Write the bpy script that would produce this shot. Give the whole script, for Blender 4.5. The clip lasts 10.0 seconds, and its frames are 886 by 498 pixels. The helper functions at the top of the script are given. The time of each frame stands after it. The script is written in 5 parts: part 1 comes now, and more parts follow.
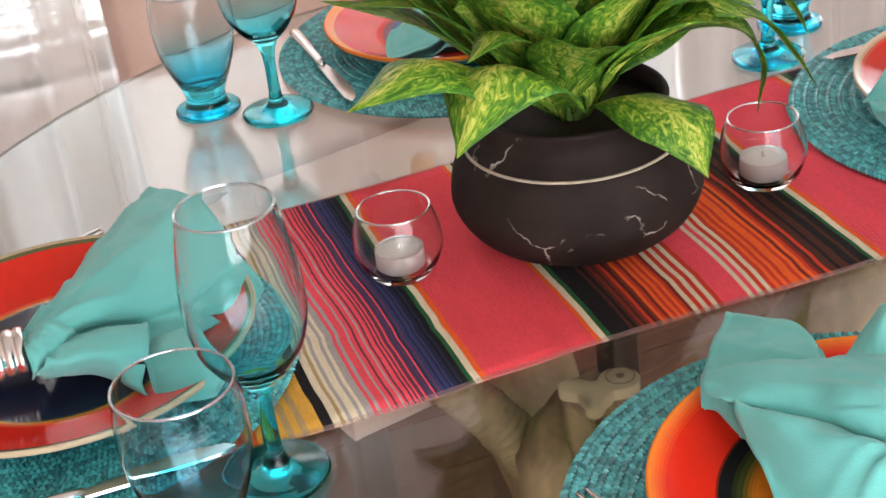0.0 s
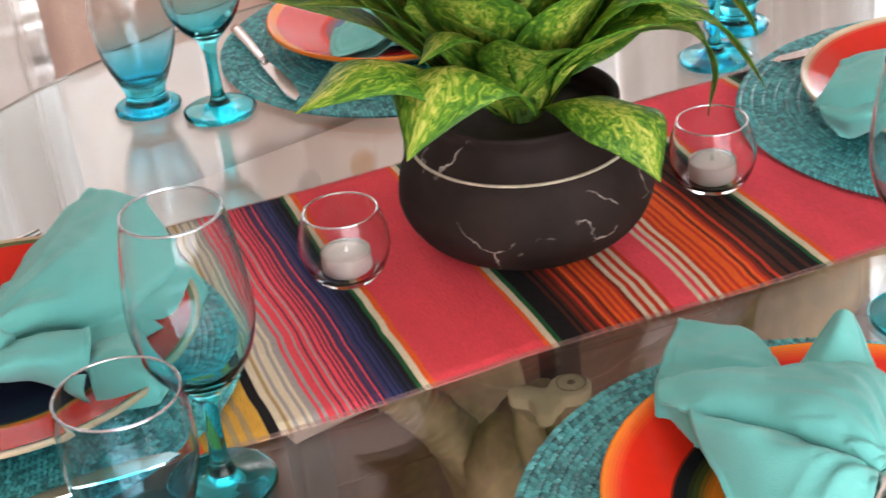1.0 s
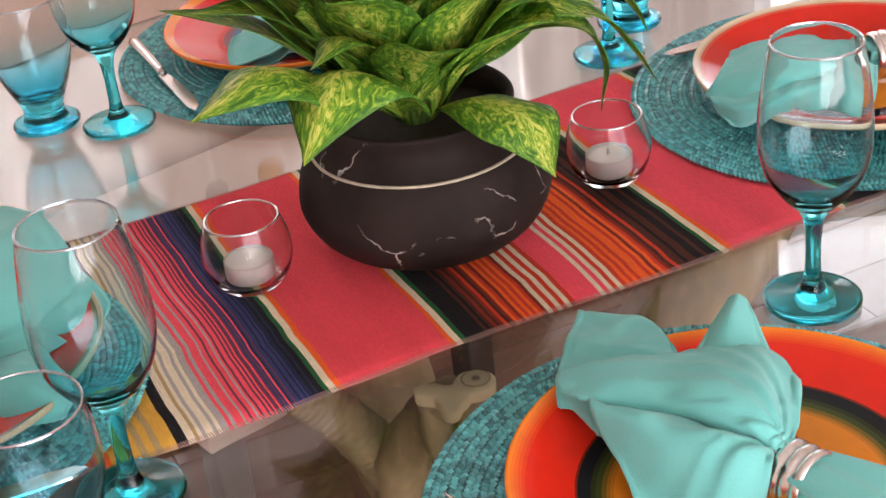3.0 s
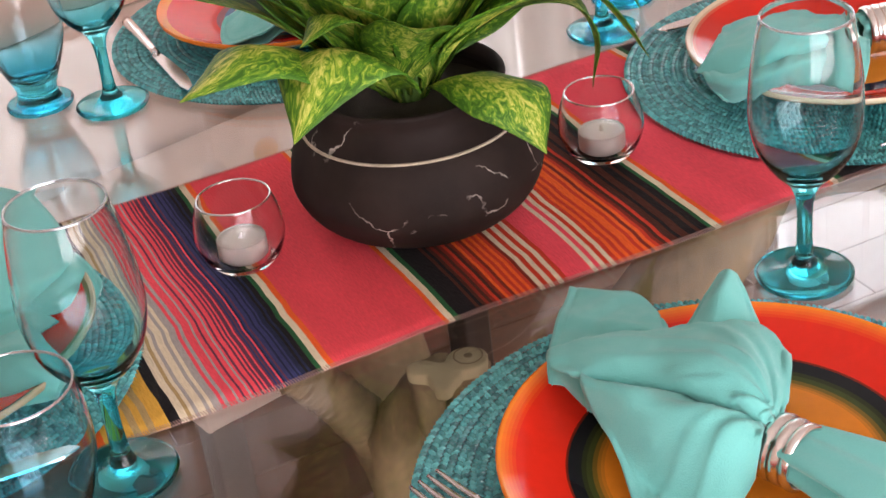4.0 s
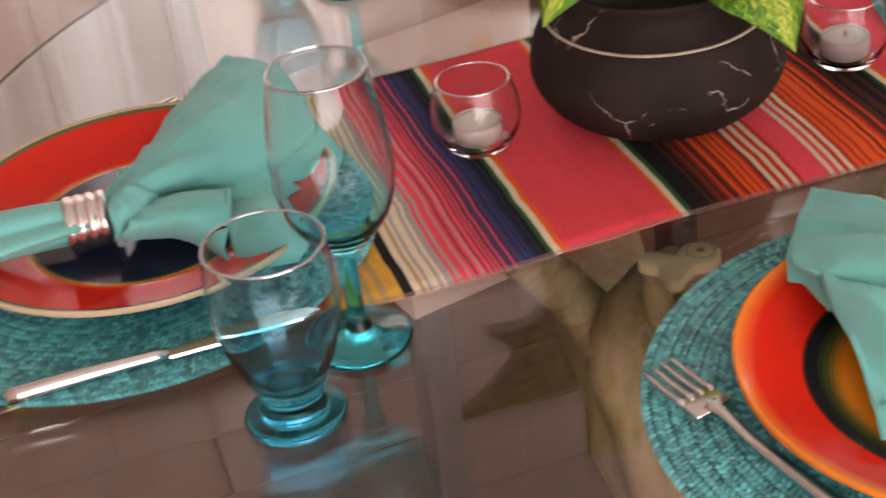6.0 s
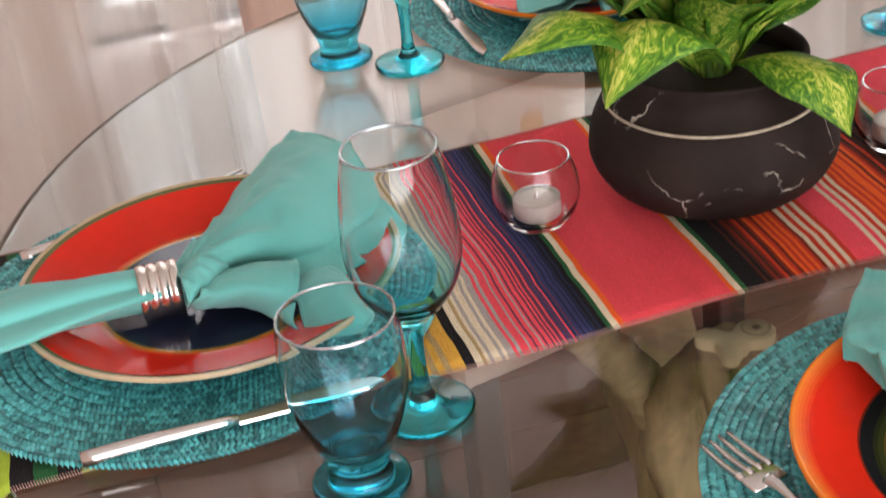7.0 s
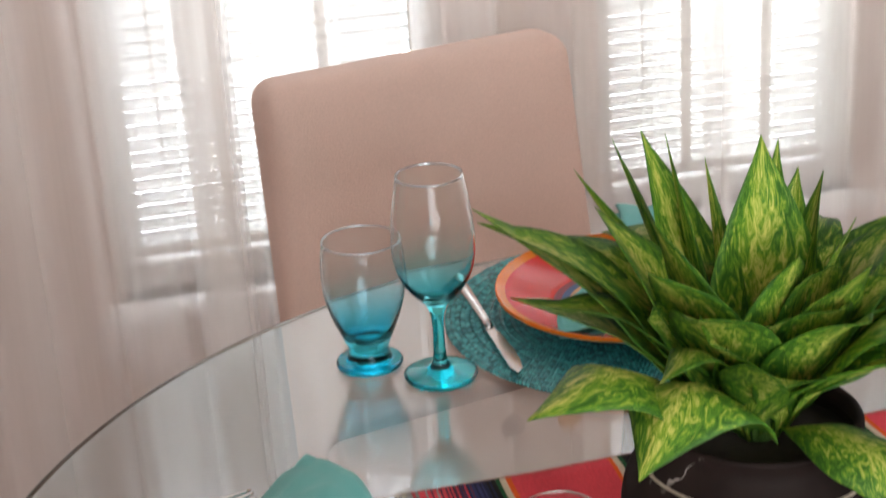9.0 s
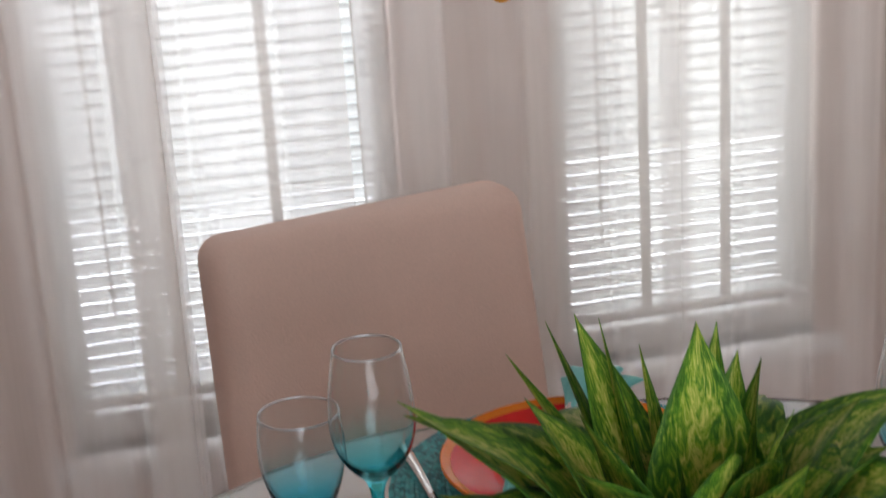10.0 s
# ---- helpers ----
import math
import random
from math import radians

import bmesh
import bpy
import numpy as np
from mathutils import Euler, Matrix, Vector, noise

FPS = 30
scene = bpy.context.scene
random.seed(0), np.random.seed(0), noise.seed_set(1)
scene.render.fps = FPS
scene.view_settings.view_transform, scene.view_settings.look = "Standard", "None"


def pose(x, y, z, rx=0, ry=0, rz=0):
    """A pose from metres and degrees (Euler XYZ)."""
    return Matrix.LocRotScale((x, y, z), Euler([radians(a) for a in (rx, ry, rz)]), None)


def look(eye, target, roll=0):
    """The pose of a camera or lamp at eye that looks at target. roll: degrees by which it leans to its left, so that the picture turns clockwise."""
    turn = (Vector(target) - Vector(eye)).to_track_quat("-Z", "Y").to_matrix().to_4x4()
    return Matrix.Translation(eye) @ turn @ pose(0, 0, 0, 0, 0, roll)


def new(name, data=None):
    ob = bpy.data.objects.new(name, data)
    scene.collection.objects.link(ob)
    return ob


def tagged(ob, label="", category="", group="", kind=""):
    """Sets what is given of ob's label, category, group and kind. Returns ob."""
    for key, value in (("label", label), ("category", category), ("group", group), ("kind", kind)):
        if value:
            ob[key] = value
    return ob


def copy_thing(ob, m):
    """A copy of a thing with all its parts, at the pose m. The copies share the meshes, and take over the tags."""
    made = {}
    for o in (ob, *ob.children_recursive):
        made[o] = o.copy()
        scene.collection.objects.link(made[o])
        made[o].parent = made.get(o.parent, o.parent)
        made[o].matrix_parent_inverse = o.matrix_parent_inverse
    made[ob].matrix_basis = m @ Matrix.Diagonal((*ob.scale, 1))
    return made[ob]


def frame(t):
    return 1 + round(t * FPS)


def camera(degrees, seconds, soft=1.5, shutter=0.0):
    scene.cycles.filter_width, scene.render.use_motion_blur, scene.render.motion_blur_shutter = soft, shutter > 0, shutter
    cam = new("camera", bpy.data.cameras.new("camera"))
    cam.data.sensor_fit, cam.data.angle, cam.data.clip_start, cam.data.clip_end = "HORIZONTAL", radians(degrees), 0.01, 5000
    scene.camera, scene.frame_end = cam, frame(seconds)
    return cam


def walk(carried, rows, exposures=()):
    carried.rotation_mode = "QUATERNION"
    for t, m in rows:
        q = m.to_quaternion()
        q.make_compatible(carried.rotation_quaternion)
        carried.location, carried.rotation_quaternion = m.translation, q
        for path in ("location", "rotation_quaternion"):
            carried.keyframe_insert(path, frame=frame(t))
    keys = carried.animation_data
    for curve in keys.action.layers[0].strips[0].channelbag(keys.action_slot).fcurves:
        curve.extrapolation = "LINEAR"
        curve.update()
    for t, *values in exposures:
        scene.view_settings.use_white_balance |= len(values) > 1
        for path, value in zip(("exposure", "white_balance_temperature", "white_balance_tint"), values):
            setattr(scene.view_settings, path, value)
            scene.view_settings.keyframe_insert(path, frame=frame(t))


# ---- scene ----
EXPO = [(0, 1.42, 6250, 14), (2.0, 1.34, 6450, 19), (5.0, 1.26, 6700, 25), (6.2, 1.10, 7050, 27), (7.3, 1.32, 6300, 14), (8.6, 1.10, 6250, 13), (9.5, 0.42, 6150, 13), (10.0, 0.16, 6100, 14)]
cam = camera(30.76, 10.0, soft=1.5, shutter=0.4)
walk(cam, [
    (0, look((-0.3106, -1.0228, 1.3796), (-0.0625, -0.1878, 0.8884), -7.60)),
    (0.5, look((-0.3126, -1.0047, 1.3782), (-0.0682, -0.1733, 0.8793), -6.70)),
    (1, look((-0.3152, -1.0005, 1.3777), (-0.0288, -0.1822, 0.8792), -6.02)),
    (1.5, look((-0.3056, -1.0029, 1.3800), (0.0131, -0.1958, 0.8830), -5.99)),
    (2, look((-0.3047, -1.0077, 1.3777), (0.0232, -0.2033, 0.8823), -6.38)),
    (2.5, look((-0.3092, -1.0117, 1.3796), (0.0235, -0.2102, 0.8827), -6.45)),
    (4, look((-0.3002, -1.0193, 1.3765), (0.0268, -0.2244, 0.8654), -7.28)),
    (4.5, look((-0.3065, -1.0199, 1.3767), (0.0192, -0.2273, 0.8613), -7.21)),
    (5, look((-0.3007, -1.0098, 1.3672), (0.0207, -0.2194, 0.8457), -6.77)),
    (5.5, look((-0.2950, -0.9949, 1.3494), (-0.0452, -0.1962, 0.8019), -7.20)),
    (6, look((-0.3468, -1.0186, 1.3669), (-0.1344, -0.2064, 0.8235), -7.41)),
    (6.2, look((-0.3630, -1.0344, 1.3681), (-0.1611, -0.2105, 0.8385), -7.63)),
    (7.3, look((-0.3701, -1.0380, 1.4073), (-0.1636, -0.1840, 0.9297), -6.77)),
    (7.5, look((-0.3594, -1.0363, 1.4177), (-0.1459, -0.1674, 0.9712), -6.18)),
    (8, look((-0.3407, -1.0114, 1.4179), (-0.1303, -0.1343, 0.9860), -5.01)),
    (8.5, look((-0.3327, -1.0026, 1.4176), (-0.1362, -0.1128, 1.0056), -4.00)),
    (9, look((-0.3196, -0.9345, 1.4318), (-0.1207, -0.0317, 1.0506), -3.47)),
    (9.5, look((-0.3162, -0.9078, 1.4389), (-0.0576, -0.0070, 1.0901), -2.58)),
    (10, look((-0.2674, -0.8929, 1.4639), (-0.0486, 0.0305, 1.1485), -3.54)),
], exposures=EXPO)
rnd = random.Random(7)
TOP = 0.75                       # upper face of the glass table
Y1_LAMP = 1.345                  # lamps that stand for the sky in the window openings
CX, CY, TR = 0.142, 0.009, 0.628  # table centre and radius

# ---- world and lights ----
world = bpy.data.worlds.new("sky")
scene.world = world
world.use_nodes = True
wn = world.node_tree
sky = wn.nodes.new("ShaderNodeTexSky")
sky.sky_type = "NISHITA"
sky.sun_disc = False
sky.sun_elevation, sky.sun_rotation = radians(48), radians(20)
wn.links.new(sky.outputs[0], wn.nodes["Background"].inputs[0])
wn.nodes["Background"].inputs[1].default_value = 0.12

sun = new("sun", bpy.data.lights.new("sun", "SUN"))
sun.data.energy, sun.data.angle, sun.data.color = 2.0, radians(0.6), (1.0, 0.95, 0.88)
sun.matrix_world = look((1.5, 5.0, 6.0), (0.2, 0.5, 0.8))


def area(name, eye, target, w, h, watts, colour):
    ob = new(name, bpy.data.lights.new(name, "AREA"))
    ob.data.shape, ob.data.size, ob.data.size_y = "RECTANGLE", w, h
    ob.data.energy, ob.data.color = watts, colour
    ob.matrix_world = look(eye, target)
    return ob


area("window_light_a", (-0.055, Y1_LAMP, 1.12), (-0.055, 0.0, 1.0), 0.49, 1.2, 4.3, (0.96, 0.98, 1.0))
area("window_light_b", (0.665, Y1_LAMP, 1.12), (0.665, 0.0, 1.0), 0.44, 1.2, 3.9, (0.98, 0.99, 0.97))
area("door_light", (1.72, Y1_LAMP, 1.1), (1.72, 0.0, 1.0), 0.68, 1.95, 5.0, (0.98, 0.99, 1.0))
area("window_light_d", (0.2, -2.93, 1.3), (0.2, 0.0, 1.2), 2.7, 1.75, 40.0, (1.0, 0.97, 0.94))


# ---- materials ----
def node(nt, kind, **sockets):
    n = nt.nodes.new(kind)
    for k, v in sockets.items():
        n.inputs[k].default_value = v
    return n


def base_mat(name):
    m = bpy.data.materials.new(name)
    m.use_nodes = True
    return m, m.node_tree, m.node_tree.nodes["Principled BSDF"]


def surf(name, colour, rough=0.5, metal=0.0, scale=20.0, vary=0.15, bump=0.0, fine=None, stretch=(1, 1, 1), spec=0.5,
         coat=0.0, sheen=0.0, island=0.0, attr=""):
    """Procedural surface: colour varied at two scales, with relief."""
    m, nt, b = base_mat(name)
    b.inputs["Roughness"].default_value = rough
    b.inputs["Metallic"].default_value = metal
    b.inputs["Specular IOR Level"].default_value = spec
    b.inputs["Coat Weight"].default_value = coat
    b.inputs["Coat Roughness"].default_value = 0.05
    b.inputs["Sheen Weight"].default_value = sheen
    tc = nt.nodes.new("ShaderNodeTexCoord")
    mp = node(nt, "ShaderNodeMapping", Scale=stretch)
    nt.links.new(tc.outputs["Object"], mp.inputs[0])
    n1 = node(nt, "ShaderNodeTexNoise", Scale=scale, Detail=4.0)
    n2 = node(nt, "ShaderNodeTexNoise", Scale=fine or scale * 9, Detail=3.0)
    nt.links.new(mp.outputs[0], n1.inputs["Vector"])
    nt.links.new(mp.outputs[0], n2.inputs["Vector"])
    add = node(nt, "ShaderNodeMath")
    add.operation = "ADD"
    nt.links.new(n1.outputs["Fac"], add.inputs[0])
    nt.links.new(n2.outputs["Fac"], add.inputs[1])
    rng = node(nt, "ShaderNodeMapRange")
    rng.inputs["From Min"].default_value, rng.inputs["From Max"].default_value = 0.6, 1.4
    rng.inputs["To Min"].default_value, rng.inputs["To Max"].default_value = 1 - vary, 1 + vary
    nt.links.new(add.outputs[0], rng.inputs[0])
    hsv = node(nt, "ShaderNodeHueSaturation")
    if attr:
        at = nt.nodes.new("ShaderNodeAttribute")
        at.attribute_name = attr
        nt.links.new(at.outputs["Color"], hsv.inputs["Color"])
    else:
        hsv.inputs["Color"].default_value = (*colour, 1)
    last = rng.outputs[0]
    if island:
        geo = nt.nodes.new("ShaderNodeNewGeometry")
        ir = node(nt, "ShaderNodeMapRange")
        ir.inputs["To Min"].default_value, ir.inputs["To Max"].default_value = 1 - island, 1 + island
        nt.links.new(geo.outputs["Random Per Island"], ir.inputs[0])
        mul = node(nt, "ShaderNodeMath")
        mul.operation = "MULTIPLY"
        nt.links.new(last, mul.inputs[0])
        nt.links.new(ir.outputs[0], mul.inputs[1])
        last = mul.outputs[0]
    nt.links.new(last, hsv.inputs["Value"])
    nt.links.new(hsv.outputs[0], b.inputs["Base Color"])
    if bump:
        bp = node(nt, "ShaderNodeBump", Strength=bump, Distance=0.002)
        nt.links.new(n2.outputs["Fac"], bp.inputs["Height"])
        nt.links.new(bp.outputs[0], b.inputs["Normal"])
    return m


def clear_glass(name, tint, rough=0.0, ior=1.48):
    m, nt, b = base_mat(name)
    b.inputs["Base Color"].default_value = (*tint, 1)
    b.inputs["Transmission Weight"].default_value = 1.0
    b.inputs["Roughness"].default_value = rough
    b.inputs["IOR"].default_value = ior
    return m


def graded_glass(name, low, high, z0, z1):
    """Coloured glass, blue at the foot and clear towards the rim."""
    m, nt, b = base_mat(name)
    b.inputs["Transmission Weight"].default_value = 1.0
    b.inputs["Roughness"].default_value = 0.0
    b.inputs["IOR"].default_value = 1.36
    tc = nt.nodes.new("ShaderNodeTexCoord")
    sep = nt.nodes.new("ShaderNodeSeparateXYZ")
    nt.links.new(tc.outputs["Object"], sep.inputs[0])
    rng = node(nt, "ShaderNodeMapRange")
    rng.interpolation_type = "SMOOTHSTEP"
    rng.inputs["From Min"].default_value, rng.inputs["From Max"].default_value = z0, z1
    nt.links.new(sep.outputs["Z"], rng.inputs[0])
    mix = nt.nodes.new("ShaderNodeMix")
    mix.data_type = "RGBA"
    mix.inputs["A"].default_value, mix.inputs["B"].default_value = (*low, 1), (*high, 1)
    nt.links.new(rng.outputs[0], mix.inputs["Factor"])
    nt.links.new(mix.outputs["Result"], b.inputs["Base Color"])
    return m


def highlight_lip(name):
    """Lip of a glass: clear, with a fixed share of gloss added to give the rim a highlight."""
    m, nt, b = base_mat(name)
    tr = node(nt, "ShaderNodeBsdfTransparent", Color=(0.93, 0.96, 0.97, 1))
    gs = node(nt, "ShaderNodeBsdfGlossy", Roughness=0.12, Color=(0.92, 0.95, 0.97, 1))
    mx = node(nt, "ShaderNodeMixShader", Fac=0.38)
    nt.links.new(tr.outputs[0], mx.inputs[1])
    nt.links.new(gs.outputs[0], mx.inputs[2])
    nt.links.new(mx.outputs[0], nt.nodes["Material Output"].inputs[0])
    return m


def sheer(name, colour, through_part, facing_part=0.5):
    """Thin woven cloth: part of the light passes straight, the rest is scattered to both sides; facing_part: the share that comes back."""
    m, nt, b = base_mat(name)
    out = nt.nodes["Material Output"]
    tr = node(nt, "ShaderNodeBsdfTransparent", Color=(1, 1, 1, 1))
    tl = node(nt, "ShaderNodeBsdfTranslucent", Color=(*colour, 1))
    df = node(nt, "ShaderNodeBsdfDiffuse", Color=(*colour, 1))
    half = node(nt, "ShaderNodeMixShader", Fac=facing_part)
    nt.links.new(tl.outputs[0], half.inputs[1])
    nt.links.new(df.outputs[0], half.inputs[2])
    tc = nt.nodes.new("ShaderNodeTexCoord")
    mp = node(nt, "ShaderNodeMapping", Scale=(45, 45, 3.0))
    nz = node(nt, "ShaderNodeTexNoise", Scale=2.0, Detail=2.0)
    nt.links.new(tc.outputs["Object"], mp.inputs[0])
    nt.links.new(mp.outputs[0], nz.inputs["Vector"])
    rng = node(nt, "ShaderNodeMapRange")
    rng.inputs["To Min"].default_value, rng.inputs["To Max"].default_value = through_part + 0.03, through_part - 0.03
    nt.links.new(nz.outputs["Fac"], rng.inputs[0])
    mix = nt.nodes.new("ShaderNodeMixShader")
    nt.links.new(rng.outputs[0], mix.inputs[0])
    nt.links.new(half.outputs[0], mix.inputs[1])
    nt.links.new(tr.outputs[0], mix.inputs[2])
    nt.links.new(mix.outputs[0], out.inputs[0])
    return m


def leaf_mat(name):
    """Variegated leaf: dark green edge, streaked yellow-green middle, following the leaf's own length."""
    m, nt, b = base_mat(name)
    b.inputs["Roughness"].default_value = 0.5
    b.inputs["Specular IOR Level"].default_value = 0.3
    uv = nt.nodes.new("ShaderNodeUVMap")
    uv.uv_map = "leaf"
    oi = nt.nodes.new("ShaderNodeObjectInfo")
    mul = node(nt, "ShaderNodeMath")
    mul.operation = "MULTIPLY"
    mul.inputs[1].default_value = 37.0
    nt.links.new(oi.outputs["Random"], mul.inputs[0])
    sep = nt.nodes.new("ShaderNodeSeparateXYZ")
    nt.links.new(uv.outputs[0], sep.inputs[0])
    edge = node(nt, "ShaderNodeMath")       # distance from the midrib
    edge.operation = "SUBTRACT"
    edge.inputs[1].default_value = 0.5
    nt.links.new(sep.outputs["Y"], edge.inputs[0])
    ab = node(nt, "ShaderNodeMath")
    ab.operation = "ABSOLUTE"
    nt.links.new(edge.outputs[0], ab.inputs[0])
    vein = node(nt, "ShaderNodeMath")       # runs along the side veins
    vein.operation = "MULTIPLY_ADD"
    vein.inputs[1].default_value = -0.4
    nt.links.new(ab.outputs[0], vein.inputs[0])
    nt.links.new(sep.outputs["X"], vein.inputs[2])
    comb = nt.nodes.new("ShaderNodeCombineXYZ")
    nt.links.new(vein.outputs[0], comb.inputs["X"])
    nt.links.new(sep.outputs["Y"], comb.inputs["Y"])
    mp = node(nt, "ShaderNodeMapping", Scale=(4.3, 2.5, 1.0))
    off = nt.nodes.new("ShaderNodeVectorMath")
    off.operation = "ADD"
    nt.links.new(comb.outputs[0], mp.inputs[0])
    nt.links.new(mp.outputs[0], off.inputs[0])
    nt.links.new(mul.outputs[0], off.inputs[1])
    nz = node(nt, "ShaderNodeTexNoise", Scale=3.6, Detail=8.0, Roughness=0.66, Distortion=1.5)
    nt.links.new(off.outputs[0], nz.inputs["Vector"])
    sub = node(nt, "ShaderNodeMath")
    sub.operation = "MULTIPLY_ADD"
    sub.inputs[1].default_value = -0.36
    nt.links.new(ab.outputs[0], sub.inputs[0])
    nt.links.new(nz.outputs["Fac"], sub.inputs[2])
    ramp = nt.nodes.new("ShaderNodeValToRGB")
    cr = ramp.color_ramp
    cr.elements[0].position, cr.elements[0].color = 0.30, (0.045, 0.140, 0.014, 1)
    cr.elements[1].position, cr.elements[1].color = 0.565, (0.60, 0.60, 0.15, 1)
    e = cr.elements.new(0.40)
    e.color = (0.115, 0.28, 0.024, 1)
    e = cr.elements.new(0.46)
    e.color = (0.27, 0.40, 0.035, 1)
    nt.links.new(sub.outputs[0], ramp.inputs[0])
    hs = node(nt, "ShaderNodeHueSaturation")
    vr = node(nt, "ShaderNodeMapRange")
    vr.inputs["To Min"].default_value, vr.inputs["To Max"].default_value = 0.9, 1.4
    nt.links.new(oi.outputs["Random"], vr.inputs[0])
    nt.links.new(vr.outputs[0], hs.inputs["Value"])
    nt.links.new(ramp.outputs[0], hs.inputs["Color"])
    nt.links.new(hs.outputs[0], b.inputs["Base Color"])
    out = nt.nodes["Material Output"]
    tl = node(nt, "ShaderNodeBsdfTranslucent")
    nt.links.new(hs.outputs[0], tl.inputs[0])
    mix = node(nt, "ShaderNodeMixShader", Fac=0.32)
    nt.links.new(b.outputs[0], mix.inputs[1])
    nt.links.new(tl.outputs[0], mix.inputs[2])
    nt.links.new(mix.outputs[0], out.inputs[0])
    bp = node(nt, "ShaderNodeBump", Strength=0.2, Distance=0.0008)
    nt.links.new(nz.outputs["Fac"], bp.inputs["Height"])
    nt.links.new(bp.outputs[0], b.inputs["Normal"])
    return m


def clay_mat(name):
    """Dark brown clay with scuffs and thin chalky cracks."""
    m, nt, b = base_mat(name)
    b.inputs["Roughness"].default_value = 0.7
    b.inputs["Specular IOR Level"].default_value = 0.15
    tc = nt.nodes.new("ShaderNodeTexCoord")
    n1 = node(nt, "ShaderNodeTexNoise", Scale=22.0, Detail=5.0)
    nt.links.new(tc.outputs["Object"], n1.inputs["Vector"])
    dist = node(nt, "ShaderNodeMix", Factor=0.045)
    dist.data_type = "VECTOR"
    n3 = node(nt, "ShaderNodeTexNoise", Scale=35.0, Detail=4.0)
    nt.links.new(tc.outputs["Object"], n3.inputs["Vector"])
    nt.links.new(tc.outputs["Object"], dist.inputs["A"])
    nt.links.new(n3.outputs["Color"], dist.inputs["B"])
    vo = node(nt, "ShaderNodeTexVoronoi", Scale=15.0)
    vo.feature = "DISTANCE_TO_EDGE"
    nt.links.new(dist.outputs["Result"], vo.inputs["Vector"])
    line = node(nt, "ShaderNodeMapRange")
    line.inputs["From Min"].default_value, line.inputs["From Max"].default_value = 0.006, 0.015
    line.inputs["To Min"].default_value, line.inputs["To Max"].default_value = 1.0, 0.0
    nt.links.new(vo.outputs["Distance"], line.inputs[0])
    n2 = node(nt, "ShaderNodeTexNoise", Scale=27.0, Detail=3.0)
    nt.links.new(tc.outputs["Object"], n2.inputs["Vector"])
    gate = node(nt, "ShaderNodeMapRange")
    gate.inputs["From Min"].default_value, gate.inputs["From Max"].default_value = 0.53, 0.63
    nt.links.new(n2.outputs["Fac"], gate.inputs[0])
    mul = node(nt, "ShaderNodeMath")
    mul.operation = "MULTIPLY"
    nt.links.new(line.outputs[0], mul.inputs[0])
    nt.links.new(gate.outputs[0], mul.inputs[1])
    ramp = nt.nodes.new("ShaderNodeValToRGB")
    ramp.color_ramp.elements[0].position, ramp.color_ramp.elements[0].color = 0.3, (0.013, 0.0085, 0.0072, 1)
    ramp.color_ramp.elements[1].position, ramp.color_ramp.elements[1].color = 0.7, (0.027, 0.0178, 0.0150, 1)
    nt.links.new(n1.outputs["Fac"], ramp.inputs[0])
    mix = nt.nodes.new("ShaderNodeMix")
    mix.data_type = "RGBA"
    mix.inputs["B"].default_value = (0.42, 0.38, 0.33, 1)
    nt.links.new(mul.outputs[0], mix.inputs["Factor"])
    nt.links.new(ramp.outputs[0], mix.inputs["A"])
    nt.links.new(mix.outputs["Result"], b.inputs["Base Color"])
    bp = node(nt, "ShaderNodeBump", Strength=0.3, Distance=0.001)
    nt.links.new(n3.outputs["Fac"], bp.inputs["Height"])
    nt.links.new(bp.outputs[0], b.inputs["Normal"])
    return m


